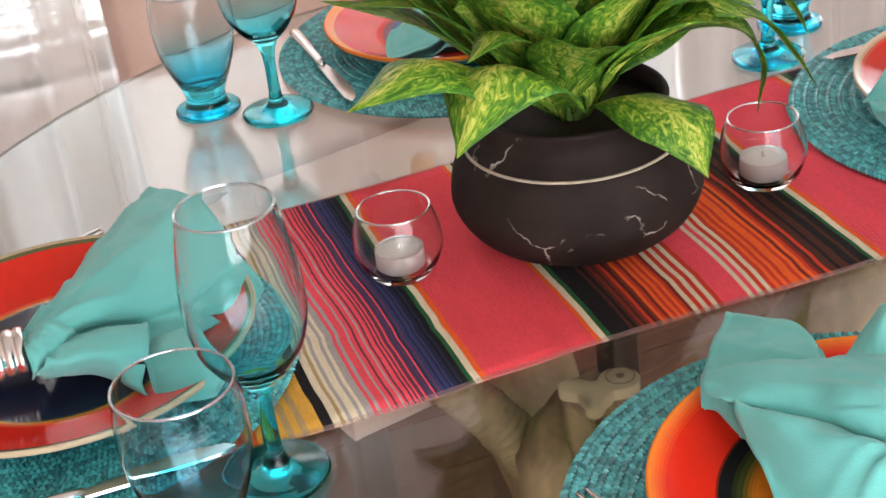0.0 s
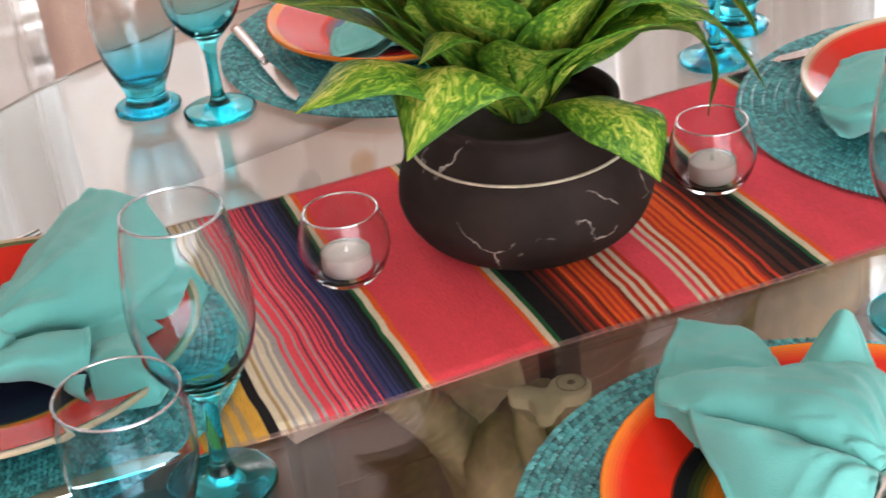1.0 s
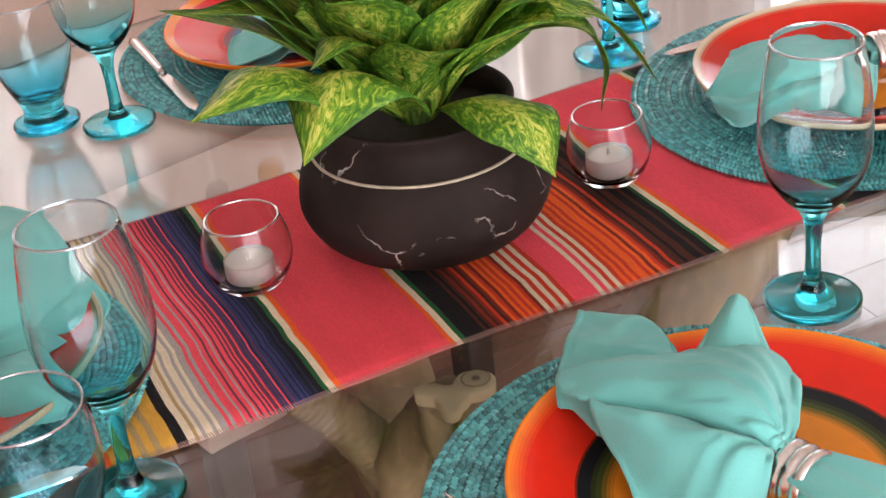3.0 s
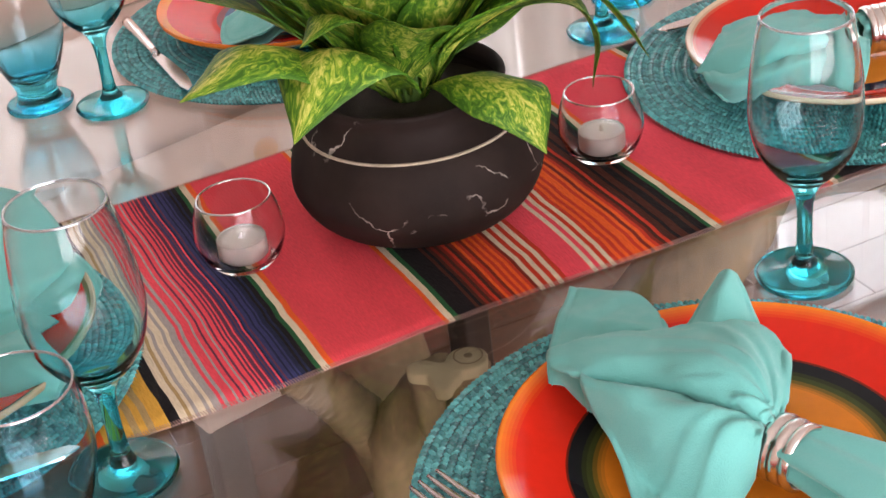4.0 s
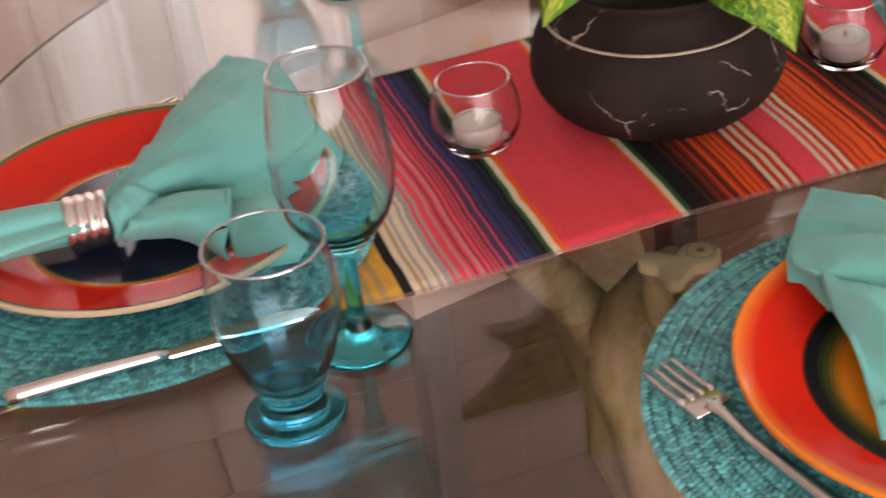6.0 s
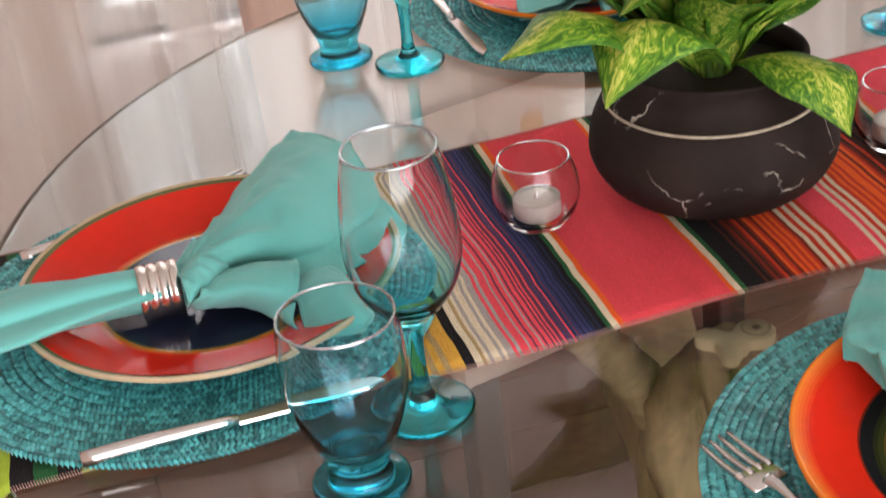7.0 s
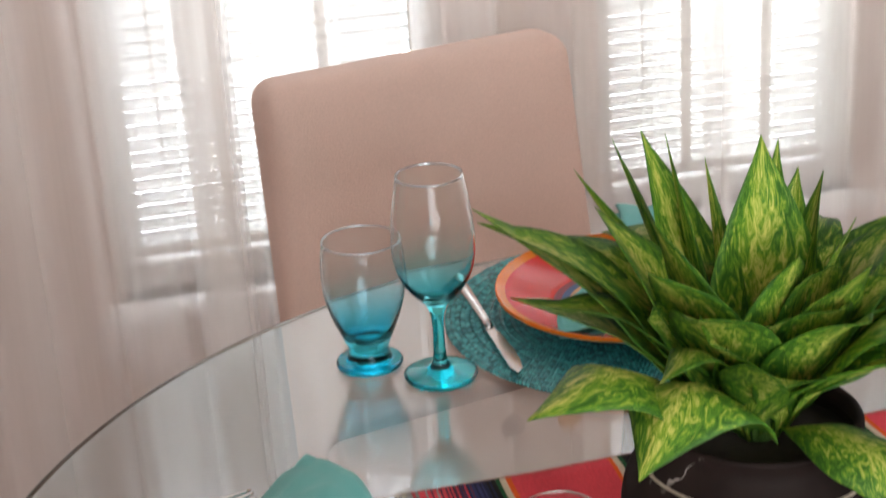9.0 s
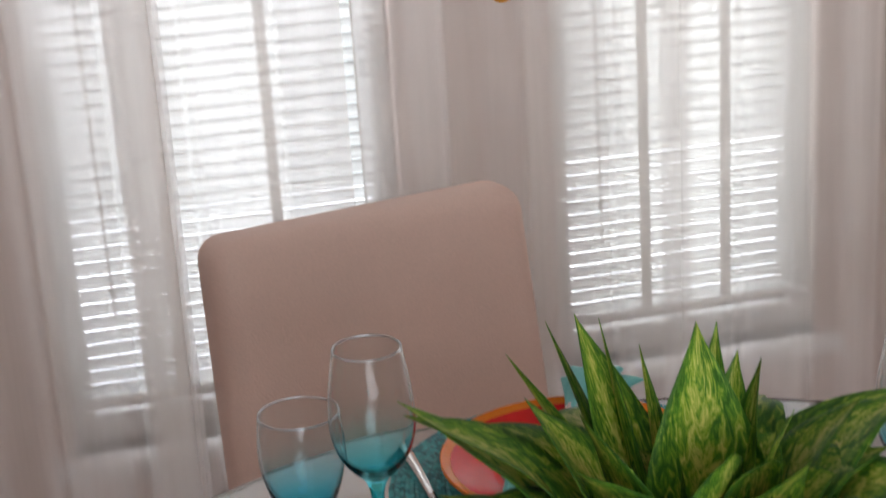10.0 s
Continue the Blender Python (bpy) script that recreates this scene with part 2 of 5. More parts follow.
M = dict(
    wall=surf("wall paint", (0.58, 0.46, 0.40), 0.85, scale=3, vary=0.05, bump=0.15, fine=180),
    ceiling=surf("ceiling paint", (0.8, 0.79, 0.77), 0.9, scale=3, vary=0.04, bump=0.2, fine=120),
    plank=surf("floor wood", (0.125, 0.047, 0.02), 0.42, scale=5, vary=0.35, stretch=(1, 9, 1), fine=60, bump=0.1),
    subfloor=surf("floor joint", (0.05, 0.025, 0.015), 0.9, scale=8),
    white=surf("white paint", (0.78, 0.77, 0.75), 0.45, scale=6, vary=0.05),
    slat=sheer("blind slat", (0.88, 0.88, 0.85), 0.22, 0.35),
    cord=surf("cord", (0.78, 0.76, 0.7), 0.8, scale=80),
    sheer=sheer("sheer curtain", (0.90, 0.87, 0.84), 0.45, 0.42),
    seat=surf("chair fabric", (0.72, 0.53, 0.44), 0.9, scale=6, vary=0.08, fine=420, bump=0.35, sheen=0.15),
    dark_wood=surf("dark chair leg", (0.05, 0.028, 0.018), 0.4, scale=12, vary=0.3),
    table_glass=clear_glass("table glass", (0.75, 0.83, 0.84), 0.0, 1.55),
    edge_glass=clear_glass("table glass rim", (0.35, 0.52, 0.50)),
    driftwood=surf("driftwood", (0.30, 0.195, 0.10), 0.75, scale=14, vary=0.4, fine=90, bump=0.5, stretch=(1, 1, 0.25)),
    cut=surf("cut wood", (0.66, 0.49, 0.28), 0.8, scale=40, vary=0.2),
    runner=surf("woven runner", (1, 1, 1), 0.92, scale=40, vary=0.16, fine=700, bump=0.7, stretch=(1, 0.22, 1), attr="stripe", spec=0.15),
    stitch=surf("overlock stitching", (0.36, 0.22, 0.19), 0.9, scale=300, vary=0.5),
    # strand tones vary at random; the palest also stand in for white glints
    braid=surf("braided straw", (0.07, 0.40, 0.41), 0.14, scale=60, vary=0.22, fine=700, bump=0.4, island=0.45, spec=0.9),
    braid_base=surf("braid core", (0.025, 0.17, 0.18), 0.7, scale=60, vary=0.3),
    glaze=surf("glazed stoneware", (1, 1, 1), 0.10, scale=14, vary=0.06, fine=120, attr="stripe", spec=0.24),
    cloth=surf("napkin cotton", (0.145, 0.50, 0.46), 0.88, scale=16, vary=0.07, fine=1100, bump=0.35, sheen=0.25, spec=0.2),
    silver=surf("polished steel", (0.72, 0.71, 0.69), 0.2, metal=1.0, scale=60, vary=0.05),
    ring=surf("napkin ring metal", (0.74, 0.69, 0.65), 0.26, metal=1.0, scale=90, vary=0.08),
    wine=graded_glass("blue graded wine glass", (0.09, 0.82, 0.93), (0.95, 0.985, 0.99), 0.060, 0.145),
    goblet=graded_glass("blue graded goblet glass", (0.06, 0.74, 0.94), (0.94, 0.98, 0.99), 0.014, 0.100),
    lip=highlight_lip("glass lip with boosted highlight"),
    votive=clear_glass("votive glass", (0.985, 0.99, 0.99), 0.0, 1.30),
    wax=surf("candle wax", (0.72, 0.66, 0.60), 0.6, scale=50, vary=0.06),
    foil=surf("tealight cup", (0.52, 0.45, 0.41), 0.5, scale=60, vary=0.1),
    wick=surf("wick", (0.55, 0.5, 0.42), 0.9, scale=200),
    clay=clay_mat("dark clay"),
    band=surf("pale groove", (0.42, 0.36, 0.27), 0.8, scale=80, vary=0.4),
    soil=surf("potting soil", (0.03, 0.022, 0.014), 0.95, scale=120, vary=0.5, bump=1.0),
    leaf=leaf_mat("variegated leaf"),
    stem=surf("leaf stalk", (0.10, 0.21, 0.04), 0.5, scale=60, vary=0.2),
    amber=sheer("amber shell", (0.75, 0.40, 0.06), 0.02),
    smoke=sheer("grey shell", (0.50, 0.54, 0.56), 0.10),
    pane=clear_glass("window pane", (0.98, 0.99, 0.99)),
)
gl = bpy.data.materials.new("bright outdoors")
gl.use_nodes = True
em = gl.node_tree.nodes.new("ShaderNodeEmission")
em.inputs[0].default_value, em.inputs[1].default_value = (0.93, 0.97, 0.93, 1), 1.3
gl.node_tree.links.new(em.outputs[0], gl.node_tree.nodes["Material Output"].inputs[0])
M["outdoors"] = gl


# ---- mesh helpers ----
def part(name, mesh, material, parent=None, label="", at=None):
    """Links a mesh (or bmesh) as one object under a thing."""
    if isinstance(mesh, bmesh.types.BMesh):
        me = bpy.data.meshes.new(name)
        mesh.to_mesh(me)
        mesh.free()
        mesh = me
    if material is not None and not mesh.materials:
        mesh.materials.append(M[material])
    ob = new(name, mesh)
    if parent is not None:
        ob.parent = parent
    if at is not None:
        ob.matrix_basis = at
    if label:
        ob["label"] = label
    return ob


def thing(name, label, category, at=None, group="", kind=""):
    ob = tagged(new(name), label, category, group, kind)
    if at is not None:
        ob.matrix_basis = at
    return ob


def mesh_of(verts, faces, smooth=True):
    me = bpy.data.meshes.new("mesh")
    me.from_pydata([tuple(map(float, v)) for v in verts], [], faces)
    me.update()
    if smooth:
        me.polygons.foreach_set("use_smooth", [True] * len(me.polygons))
    return me


def box(x0, x1, y0, y1, z0, z1, bevel=0.0, seg=2):
    bm = bmesh.new()
    bmesh.ops.create_cube(bm, size=1)
    for v in bm.verts:
        v.co = Vector(((x0 + x1) / 2 + v.co.x * (x1 - x0), (y0 + y1) / 2 + v.co.y * (y1 - y0), (z0 + z1) / 2 + v.co.z * (z1 - z0)))
    if bevel:
        bmesh.ops.bevel(bm, geom=bm.edges[:], offset=bevel, segments=seg, affect="EDGES", profile=0.5)
        for f in bm.faces:
            f.smooth = True
    return bm


def lathe(profile, seg=48, colours=None, closed=True, flute=None):
    """Turns a profile of (radius, height); ends on the axis close up. colours: one for each step of the profile."""
    verts, rings, faces, cols = [], [], [], []
    for r, z in profile:
        if r < 1e-6:
            rings.append([len(verts)])
            verts.append((0, 0, z))
        else:
            rings.append(list(range(len(verts), len(verts) + seg)))
            for k in range(seg):
                a = 2 * math.pi * k / seg
                q = r if flute is None else r * flute(a, z)
                verts.append((q * math.cos(a), q * math.sin(a), z))
    pairs = list(zip(rings, rings[1:]))
    for n, (a, b) in enumerate(pairs):
        for k in range(seg):
            j = (k + 1) % seg
            if len(a) == 1 and len(b) == 1:
                continue
            if len(a) == 1:
                faces.append((a[0], b[j], b[k]))
            elif len(b) == 1:
                faces.append((a[k], a[j], b[0]))
            else:
                faces.append((a[k], a[j], b[j], b[k]))
            cols.append(n)
    me = mesh_of(verts, faces)
    if colours:
        paint(me, [colours[n] for n in cols])
    return me


def paint(me, face_colours):
    at = me.color_attributes.new("stripe", "FLOAT_COLOR", "CORNER")
    flat = []
    for p, c in zip(me.polygons, face_colours):
        flat += [*c, 1.0] * p.loop_total
    at.data.foreach_set("color", flat)


def smooth_curve(points, n):
    """Catmull-Rom through a few points, n steps a span."""
    pts = [Vector(p) for p in points]
    pts = [pts[0] * 2 - pts[1], *pts, pts[-1] * 2 - pts[-2]]
    out = []
    for i in range(1, len(pts) - 2):
        a, b, c, d = pts[i - 1 : i + 3]
        for k in range(n):
            t = k / n
            out.append(0.5 * (2 * b + (c - a) * t + (2 * a - 5 * b + 4 * c - d) * t * t + (3 * b - a - 3 * c + d) * t**3))
    out.append(pts[-2])
    return out


def tube(points, radii, seg=10, n=6, lump=0.0, ridge=0):
    """A round limb along a smooth curve."""
    line = smooth_curve(points, n)
    rad = [v.x for v in smooth_curve([(r, 0, 0) for r in radii], n)]
    verts, faces = [], []
    for i, c in enumerate(line):
        t = (line[min(i + 1, len(line) - 1)] - line[max(i - 1, 0)]).normalized()
        side = t.orthogonal().normalized() if i == 0 else (side - t * side.dot(t)).normalized()
        up = t.cross(side)
        for k in range(seg):
            a = 2 * math.pi * k / seg
            w = rad[i] * (1 + lump * noise.noise(Vector((math.cos(a) * 1.3, math.sin(a) * 1.3, i * 0.35)) + c * 9))
            if ridge:
                w *= 1 + 0.06 * math.sin(i * ridge)
            verts.append(c + side * (w * math.cos(a)) + up * (w * math.sin(a)))
    for i in range(len(line) - 1):
        for k in range(seg):
            j = (k + 1) % seg
            faces.append((i * seg + k, i * seg + j, (i + 1) * seg + j, (i + 1) * seg + k))
    faces.append(tuple(range(seg))[::-1])
    faces.append(tuple(range((len(line) - 1) * seg, len(line) * seg)))
    return mesh_of(verts, faces)


def joined(meshes):
    bm = bmesh.new()
    for me in meshes:
        bm.from_mesh(me)
    return bm


# ---- the room ----
X0, X1, Y0, Y1, H = -1.75, 2.15, -2.9, 1.3, 2.45
WINS = [(-0.31, 0.20, 0.475, 1.74), (0.43, 0.86, 0.49, 1.74)]   # x from, x to, sill, head


def wall_with_openings(name, a0, a1, t0, t1, openings, along, label):
    """A thick wall along x or y, in blocks round its openings."""
    root = tagged(new(name), label, "wall", kind="structure")
    cuts = sorted(openings)
    spans, last = [], a0
    for o in cuts:
        spans.append((last, o[0], 0, H))
        spans.append((o[0], o[1], 0, o[2]))
        spans.append((o[0], o[1], o[3], H))
        last = o[1]
    spans.append((last, a1, 0, H))
    bm = bmesh.new()
    for s0, s1, z0, z1 in spans:
        if along == "x":
            b = box(s0, s1, t0, t1, z0, z1)
        else:
            b = box(t0, t1, s0, s1, z0, z1)
        me = bpy.data.meshes.new("block")
        b.to_mesh(me)
        b.free()
        bm.from_mesh(me)
    part("wall_face", bm, "wall", root)
    return root


wall_with_openings("wall_north", X0, X1, Y1, Y1 + 0.14, WINS + [(1.36, 2.08, 0.06, 2.12)], "x", "warm beige painted wall behind sheer curtains")
wall_with_openings("wall_east", Y0, Y1, X1, X1 + 0.14, [], "y", "plain warm beige painted wall")
wall_with_openings("wall_south", X0, X1, Y0 - 0.14, Y0, [(-1.2, 1.6, 0.4, 2.2)], "x", "warm beige painted wall with a wide window")
wall_with_openings("wall_west", Y0, Y1, X0 - 0.14, X0, [], "y", "warm beige painted wall")
ceil = tagged(part("ceiling", box(X0 - 0.14, X1 + 0.14, Y0 - 0.14, Y1 + 0.14, H, H + 0.1), "ceiling"), "matt white painted ceiling", "ceiling", kind="structure")
ground = tagged(part("ground", box(-40, 40, -40, 40, -0.3, -0.08), "subfloor"), "dark earth outside the house", "ground", kind="structure")

for i, (wx0, wx1, wz0, wz1) in enumerate(WINS):
    w = thing(f"window_{i + 1}", "white framed window with closed white slatted blinds", "window", kind="structure")
    for nm, b in (("frame", box(wx0, wx0 + 0.035, Y1 + 0.05, Y1 + 0.1, wz0, wz1, 0.004)), ("frame", box(wx1 - 0.035, wx1, Y1 + 0.05, Y1 + 0.1, wz0, wz1, 0.004)),
                  ("frame", box(wx0 + 0.035, wx1 - 0.035, Y1 + 0.05, Y1 + 0.1, wz0, wz0 + 0.04, 0.004)), ("frame", box(wx0 + 0.035, wx1 - 0.035, Y1 + 0.05, Y1 + 0.1, wz1 - 0.04, wz1, 0.004)),
                  ("meeting_rail", box(wx0 + 0.035, wx1 - 0.035, Y1 + 0.05, Y1 + 0.1, 1.12, 1.16, 0.004)), ("sill", box(wx0 - 0.03, wx1 + 0.03, Y1 - 0.035, Y1 + 0.05, wz0 - 0.025, wz0, 0.005))):
        part(nm, b, "white", w)
    p = part("pane", box(wx0 + 0.035, wx1 - 0.035, Y1 + 0.073, Y1 + 0.077, wz0 + 0.04, wz1 - 0.04), "pane", w)
    p.visible_shadow = False
w = thing("door_1", "white framed glazed patio door full of daylight", "door", kind="structure")
for b in (box(1.36, 1.43, Y1 + 0.05, Y1 + 0.1, 0.06, 2.12, 0.004), box(2.01, 2.08, Y1 + 0.05, Y1 + 0.1, 0.06, 2.12, 0.004), box(1.43, 2.01, Y1 + 0.05, Y1 + 0.1, 2.03, 2.12, 0.004), box(1.43, 2.01, Y1 + 0.05, Y1 + 0.1, 0.06, 0.18, 0.004)):
    part("frame", b, "white", w)
for b in (box(1.30, 1.36, Y1 - 0.018, Y1, 0.0, 2.18, 0.004), box(1.36, 2.14, Y1 - 0.018, Y1, 2.12, 2.18, 0.004)):
    part("casing", b, "white", w)
part("pane", box(1.43, 2.01, Y1 + 0.073, Y1 + 0.077, 0.18, 2.03), "pane", w).visible_shadow = False
w = thing("window_4", "wide white framed window", "window", kind="structure")
for b in (box(-1.2, -1.13, Y0 - 0.1, Y0 - 0.05, 0.4, 2.2, 0.004), box(1.53, 1.6, Y0 - 0.1, Y0 - 0.05, 0.4, 2.2, 0.004), box(0.17, 0.23, Y0 - 0.03, Y0 - 0.005, 0.4, 2.2, 0.004)):
    part("frame", b, "white", w)
part("pane", box(-1.13, 1.53, Y0 - 0.077, Y0 - 0.073, 0.4, 2.2), "pane", w).visible_shadow = False
for nm, b in (("backdrop_north", box(-5, 7, 3.2, 3.25, -0.05, 4)), ("backdrop_south", box(-5, 6, -6.0, -5.95, -0.05, 4))):
    tagged(part(nm, b, "outdoors"), "pale overexposed garden light", "backdrop", kind="structure")

# blinds
slat_me = mesh_of([(x, y, z) for x in (-0.5, 0.5) for y, z in ((-0.0125, 0.0), (-0.006, 0.0022), (0.0, 0.003), (0.006, 0.0022), (0.0125, 0.0), (0.0, 0.0022))],
                  [(0, 1, 7, 6), (1, 2, 8, 7), (2, 3, 9, 8), (3, 4, 10, 9), (4, 5, 11, 10), (5, 0, 6, 11), (0, 5, 4, 3, 2, 1), (6, 7, 8, 9, 10, 11)])
slat_me.materials.append(M["slat"])
for wx0, wx1, wz0, wz1, tilt in [(w4[0], w4[1], w4[2] + 0.06, w4[3], -61.5) for w4 in WINS] + [(1.42, 2.02, 0.95, 2.05, -4)]:
    bl = thing("window_blind", "white horizontal slatted blind lowered over a bright window", "blind", at=pose((wx0 + wx1) / 2, Y1 + 0.02, 0), group="window blinds")
    wd = wx1 - wx0 - 0.02
    n = int((wz1 - wz0 - 0.06) / 0.0205)
    for k in range(n):
        o = part("slat", slat_me, None, bl)
        o.matrix_basis = Matrix.LocRotScale((rnd.uniform(-0.001, 0.001), 0, wz0 + 0.03 + k * 0.0205), Euler((radians(tilt + rnd.uniform(-2, 2)), 0, 0)), (wd, 1, 1))
    part("bottom_rail", box(-wd / 2, wd / 2, -0.012, 0.012, wz0 + 0.004, wz0 + 0.018, 0.003), "white", bl)
    part("head_rail", box(-wd / 2, wd / 2, -0.018, 0.018, wz1 - 0.03, wz1 - 0.002, 0.003), "white", bl)
    for x in (-wd * 0.18, wd * 0.14):
        part("ladder_tape", box(x - 0.008, x + 0.008, -0.0165, -0.0150, wz0 + 0.02, wz1 - 0.03), "cord", bl)
    for x in (-wd * 0.36, wd * 0.40):
        part("pull_cord", tube([(x, -0.02, wz1 - 0.04), (x, -0.02, wz1 * 0.7), (x + 0.002, -0.021, wz0 + 0.14)], [0.0014] * 3, 6, 3), "cord", bl)


def curtain(x0, x1, y, folds, amp, seed, z0=0.01, z1=2.32):
    """A hanging sheer panel whose folds grow uneven towards the hem."""
    r = random.Random(seed)
    nx, nz = int((x1 - x0) * 170), 14
    ph = [r.uniform(0, 6.28) for _ in range(4)]
    verts = []
    for j in range(nz + 1):
        v = j / nz
        for i in range(nx + 1):
            u = i / nx
            s = u * folds * 2 * math.pi
            w = math.sin(s + ph[0] + 0.9 * math.sin(s * 0.37 + ph[1]) + 0.25 * (1 - v) * math.sin(3 * v + ph[2]))
            w += 0.35 * math.sin(2.3 * s + ph[3])
            verts.append((x0 + (x1 - x0) * u + 0.010 * math.cos(s + ph[0]), y + amp * w * (0.75 + 0.35 * (1 - v)), z0 + (z1 - z0) * v))
    faces = [(j * (nx + 1) + i, j * (nx + 1) + i + 1, (j + 1) * (nx + 1) + i + 1, (j + 1) * (nx + 1) + i) for j in range(nz) for i in range(nx)]
    ob = part("curtain", mesh_of(verts, faces), "sheer")
    return tagged(ob, "off-white sheer curtain panel hanging in soft folds", "curtain", group="sheer curtains")


curtain(-1.7, -0.42, 1.17, 9, 0.020, 1)
curtain(-0.47, 0.094, 1.19, 5, 0.018, 2)
curtain(-0.205, -0.135, 1.150, 1.4, 0.008, 6)
curtain(-0.200, -0.130, 1.135, 1.2, 0.006, 7)
curtain(0.121, 0.60, 1.185, 4, 0.016, 3)
curtain(0.56, 1.02, 1.195, 4, 0.012, 4)
curtain(0.96, 1.27, 1.17, 4, 0.020, 5)
rod = thing("curtain_rod", "slim white curtain rod above the windows", "curtain rod")
part("rod", tube([(-1.72, 1.18, 2.34), (0.2, 1.18, 2.34), (1.32, 1.18, 2.34)], [0.011] * 3, 10, 2), "white", rod)
for x in (-1.6, 0.2, 1.25):
    part("bracket", box(x - 0.012, x + 0.012, 1.18, 1.3, 2.33, 2.35, 0.003), "white", rod)
base = thing("baseboard", "white painted baseboard along the wall", "baseboard", kind="structure")
part("board", box(X0, X1, Y1 - 0.015, Y1, 0.0, 0.10, 0.003), "white", base)

# hanging ornament
orn = thing("hanging_ornament", "amber and grey translucent shell discs hanging on thin cords", "ornament", at=pose(0.268, 0.973, 0))
part("cord", tube([(0, 0, H), (0, 0, 1.6), (0, 0, 1.165)], [0.0012] * 3, 6, 3), "cord", orn)
part("cord", tube([(-0.048, 0.13, H), (-0.048, 0.13, 1.8), (-0.048, 0.13, 1.245)], [0.0012] * 3, 6, 3), "cord", orn)
for nm, c, mt in (("amber_disc", (0, 0, 1.148), "amber"), ("smoke_disc", (-0.048, 0.13, 1.225), "smoke")):
    part(nm, lathe([(0, -0.006), (0.012, -0.0055), (0.018, -0.003), (0.02, 0), (0.018, 0.003), (0.012, 0.0055), (0, 0.006)], 28), mt, orn, at=pose(*c, 90, 0, 10))


# ---- chair ----
def dining_chair(at, label):
    """Parsons chair: upholstered back and seat on square wooden legs; faces -y, its back's front face at y = 0."""
    c = thing("dining_chair", label, "chair", at=at, group="chairs round the table")
    b = box(-0.5, 0.5, 0.0, 1.0, 0.0, 1.0, 0.0)
    for v in b.verts:
        top = v.co.z > 0.5
        half = 0.209 if top else 0.222
        v.co = Vector(((half if v.co.x > 0 else -half), v.co.y * 0.085 + (0.085 if top else 0.0), 0.895 if top else 0.36))
    bmesh.ops.bevel(b, geom=b.edges[:], offset=0.030, segments=6, affect="EDGES", profile=0.5)
    for f in b.faces:
        f.smooth = True
    part("backrest", b, "seat", c)
    part("seat", box(-0.215, 0.215, -0.40, 0.0, 0.36, 0.47, 0.025, 4), "seat", c)
    part("apron", box(-0.205, 0.205, -0.38, 0.06, 0.31, 0.36, 0.004), "seat", c)
    for x in (-0.18, 0.18):
        for y in (-0.36, 0.05):
            part("leg", box(x - 0.02, x + 0.02, y - 0.02, y + 0.02, 0.0, 0.315, 0.004), "dark_wood", c)
    return c


dining_chair(pose(0.102, 0.84, 0, 0, 0, 13), "beige fabric parsons chair drawn up to the glass table")

# ---- table ----
table = thing("dining_table", "round clear glass table on a driftwood base", "table", at=pose(CX, CY, 0))
prof = [(0, TOP - 0.012), (TR - 0.005, TOP - 0.012), (TR - 0.0012, TOP - 0.0095), (TR, TOP - 0.006), (TR - 0.0012, TOP - 0.0025), (TR - 0.005, TOP), (0, TOP)]
glass = part("glass_top", lathe(prof, 160), "table_glass", table, "thick clear glass disc")
glass.data.materials.append(M["edge_glass"])
for p in glass.data.polygons:
    n = p.index // 160
    p.use_smooth = 0 < n < 5
    p.material_index = 1 if 0 < n < 5 else 0
glass.visible_shadow = False


def limb(points, radii, nm="limb", n=7, lump=0.28, **kw):
    return part(nm, tube(points, radii, 14, n, lump, **kw), "driftwood", table)


trunk = limb([(0.05, 0.02, 0.0), (0.0, -0.02, 0.16), (-0.05, -0.04, 0.36), (-0.112, -0.078, 0.57), (-0.118, -0.118, 0.655), (-0.108, -0.180, 0.728)], [0.11, 0.052, 0.032, 0.023, 0.018, 0.016], "trunk", ridge=0)
limb([(-0.105, -0.075, 0.58), (-0.136, -0.078, 0.638), (-0.169, -0.062, 0.680), (-0.215, -0.050, 0.712)], [0.024, 0.020, 0.018, 0.012], n=40, lump=0.10, ridge=1.5)
limb([(0.0, 0.0, 0.25), (0.16, 0.04, 0.48), (0.36, 0.02, 0.73)], [0.08, 0.055, 0.035])
limb([(0.02, 0.0, 0.2), (-0.02, 0.16, 0.45), (0.03, 0.36, 0.73)], [0.08, 0.05, 0.032])
limb([(0.04, 0.0, 0.2), (0.06, -0.16, 0.45), (0.02, -0.36, 0.73)], [0.08, 0.05, 0.032])
limb([(-0.02, 0.0, 0.05), (-0.20, -0.06, 0.05), (-0.36, -0.12, 0.03)], [0.08, 0.05, 0.03], "root")
limb([(0.02, 0.02, 0.05), (0.2, 0.14, 0.05), (0.34, 0.22, 0.03)], [0.08, 0.05, 0.03], "root")
limb([(0.02, -0.02, 0.05), (0.16, -0.2, 0.05), (0.22, -0.32, 0.03)], [0.08, 0.05, 0.03], "root")
limb([(-0.095, -0.172, 0.65), (-0.114, -0.174, 0.69), (-0.120, -0.176, 0.729)], [0.018, 0.013, 0.010])
limb([(-0.098, -0.176, 0.65), (-0.090, -0.182, 0.69), (-0.087, -0.184, 0.729)], [0.020, 0.016, 0.0145])


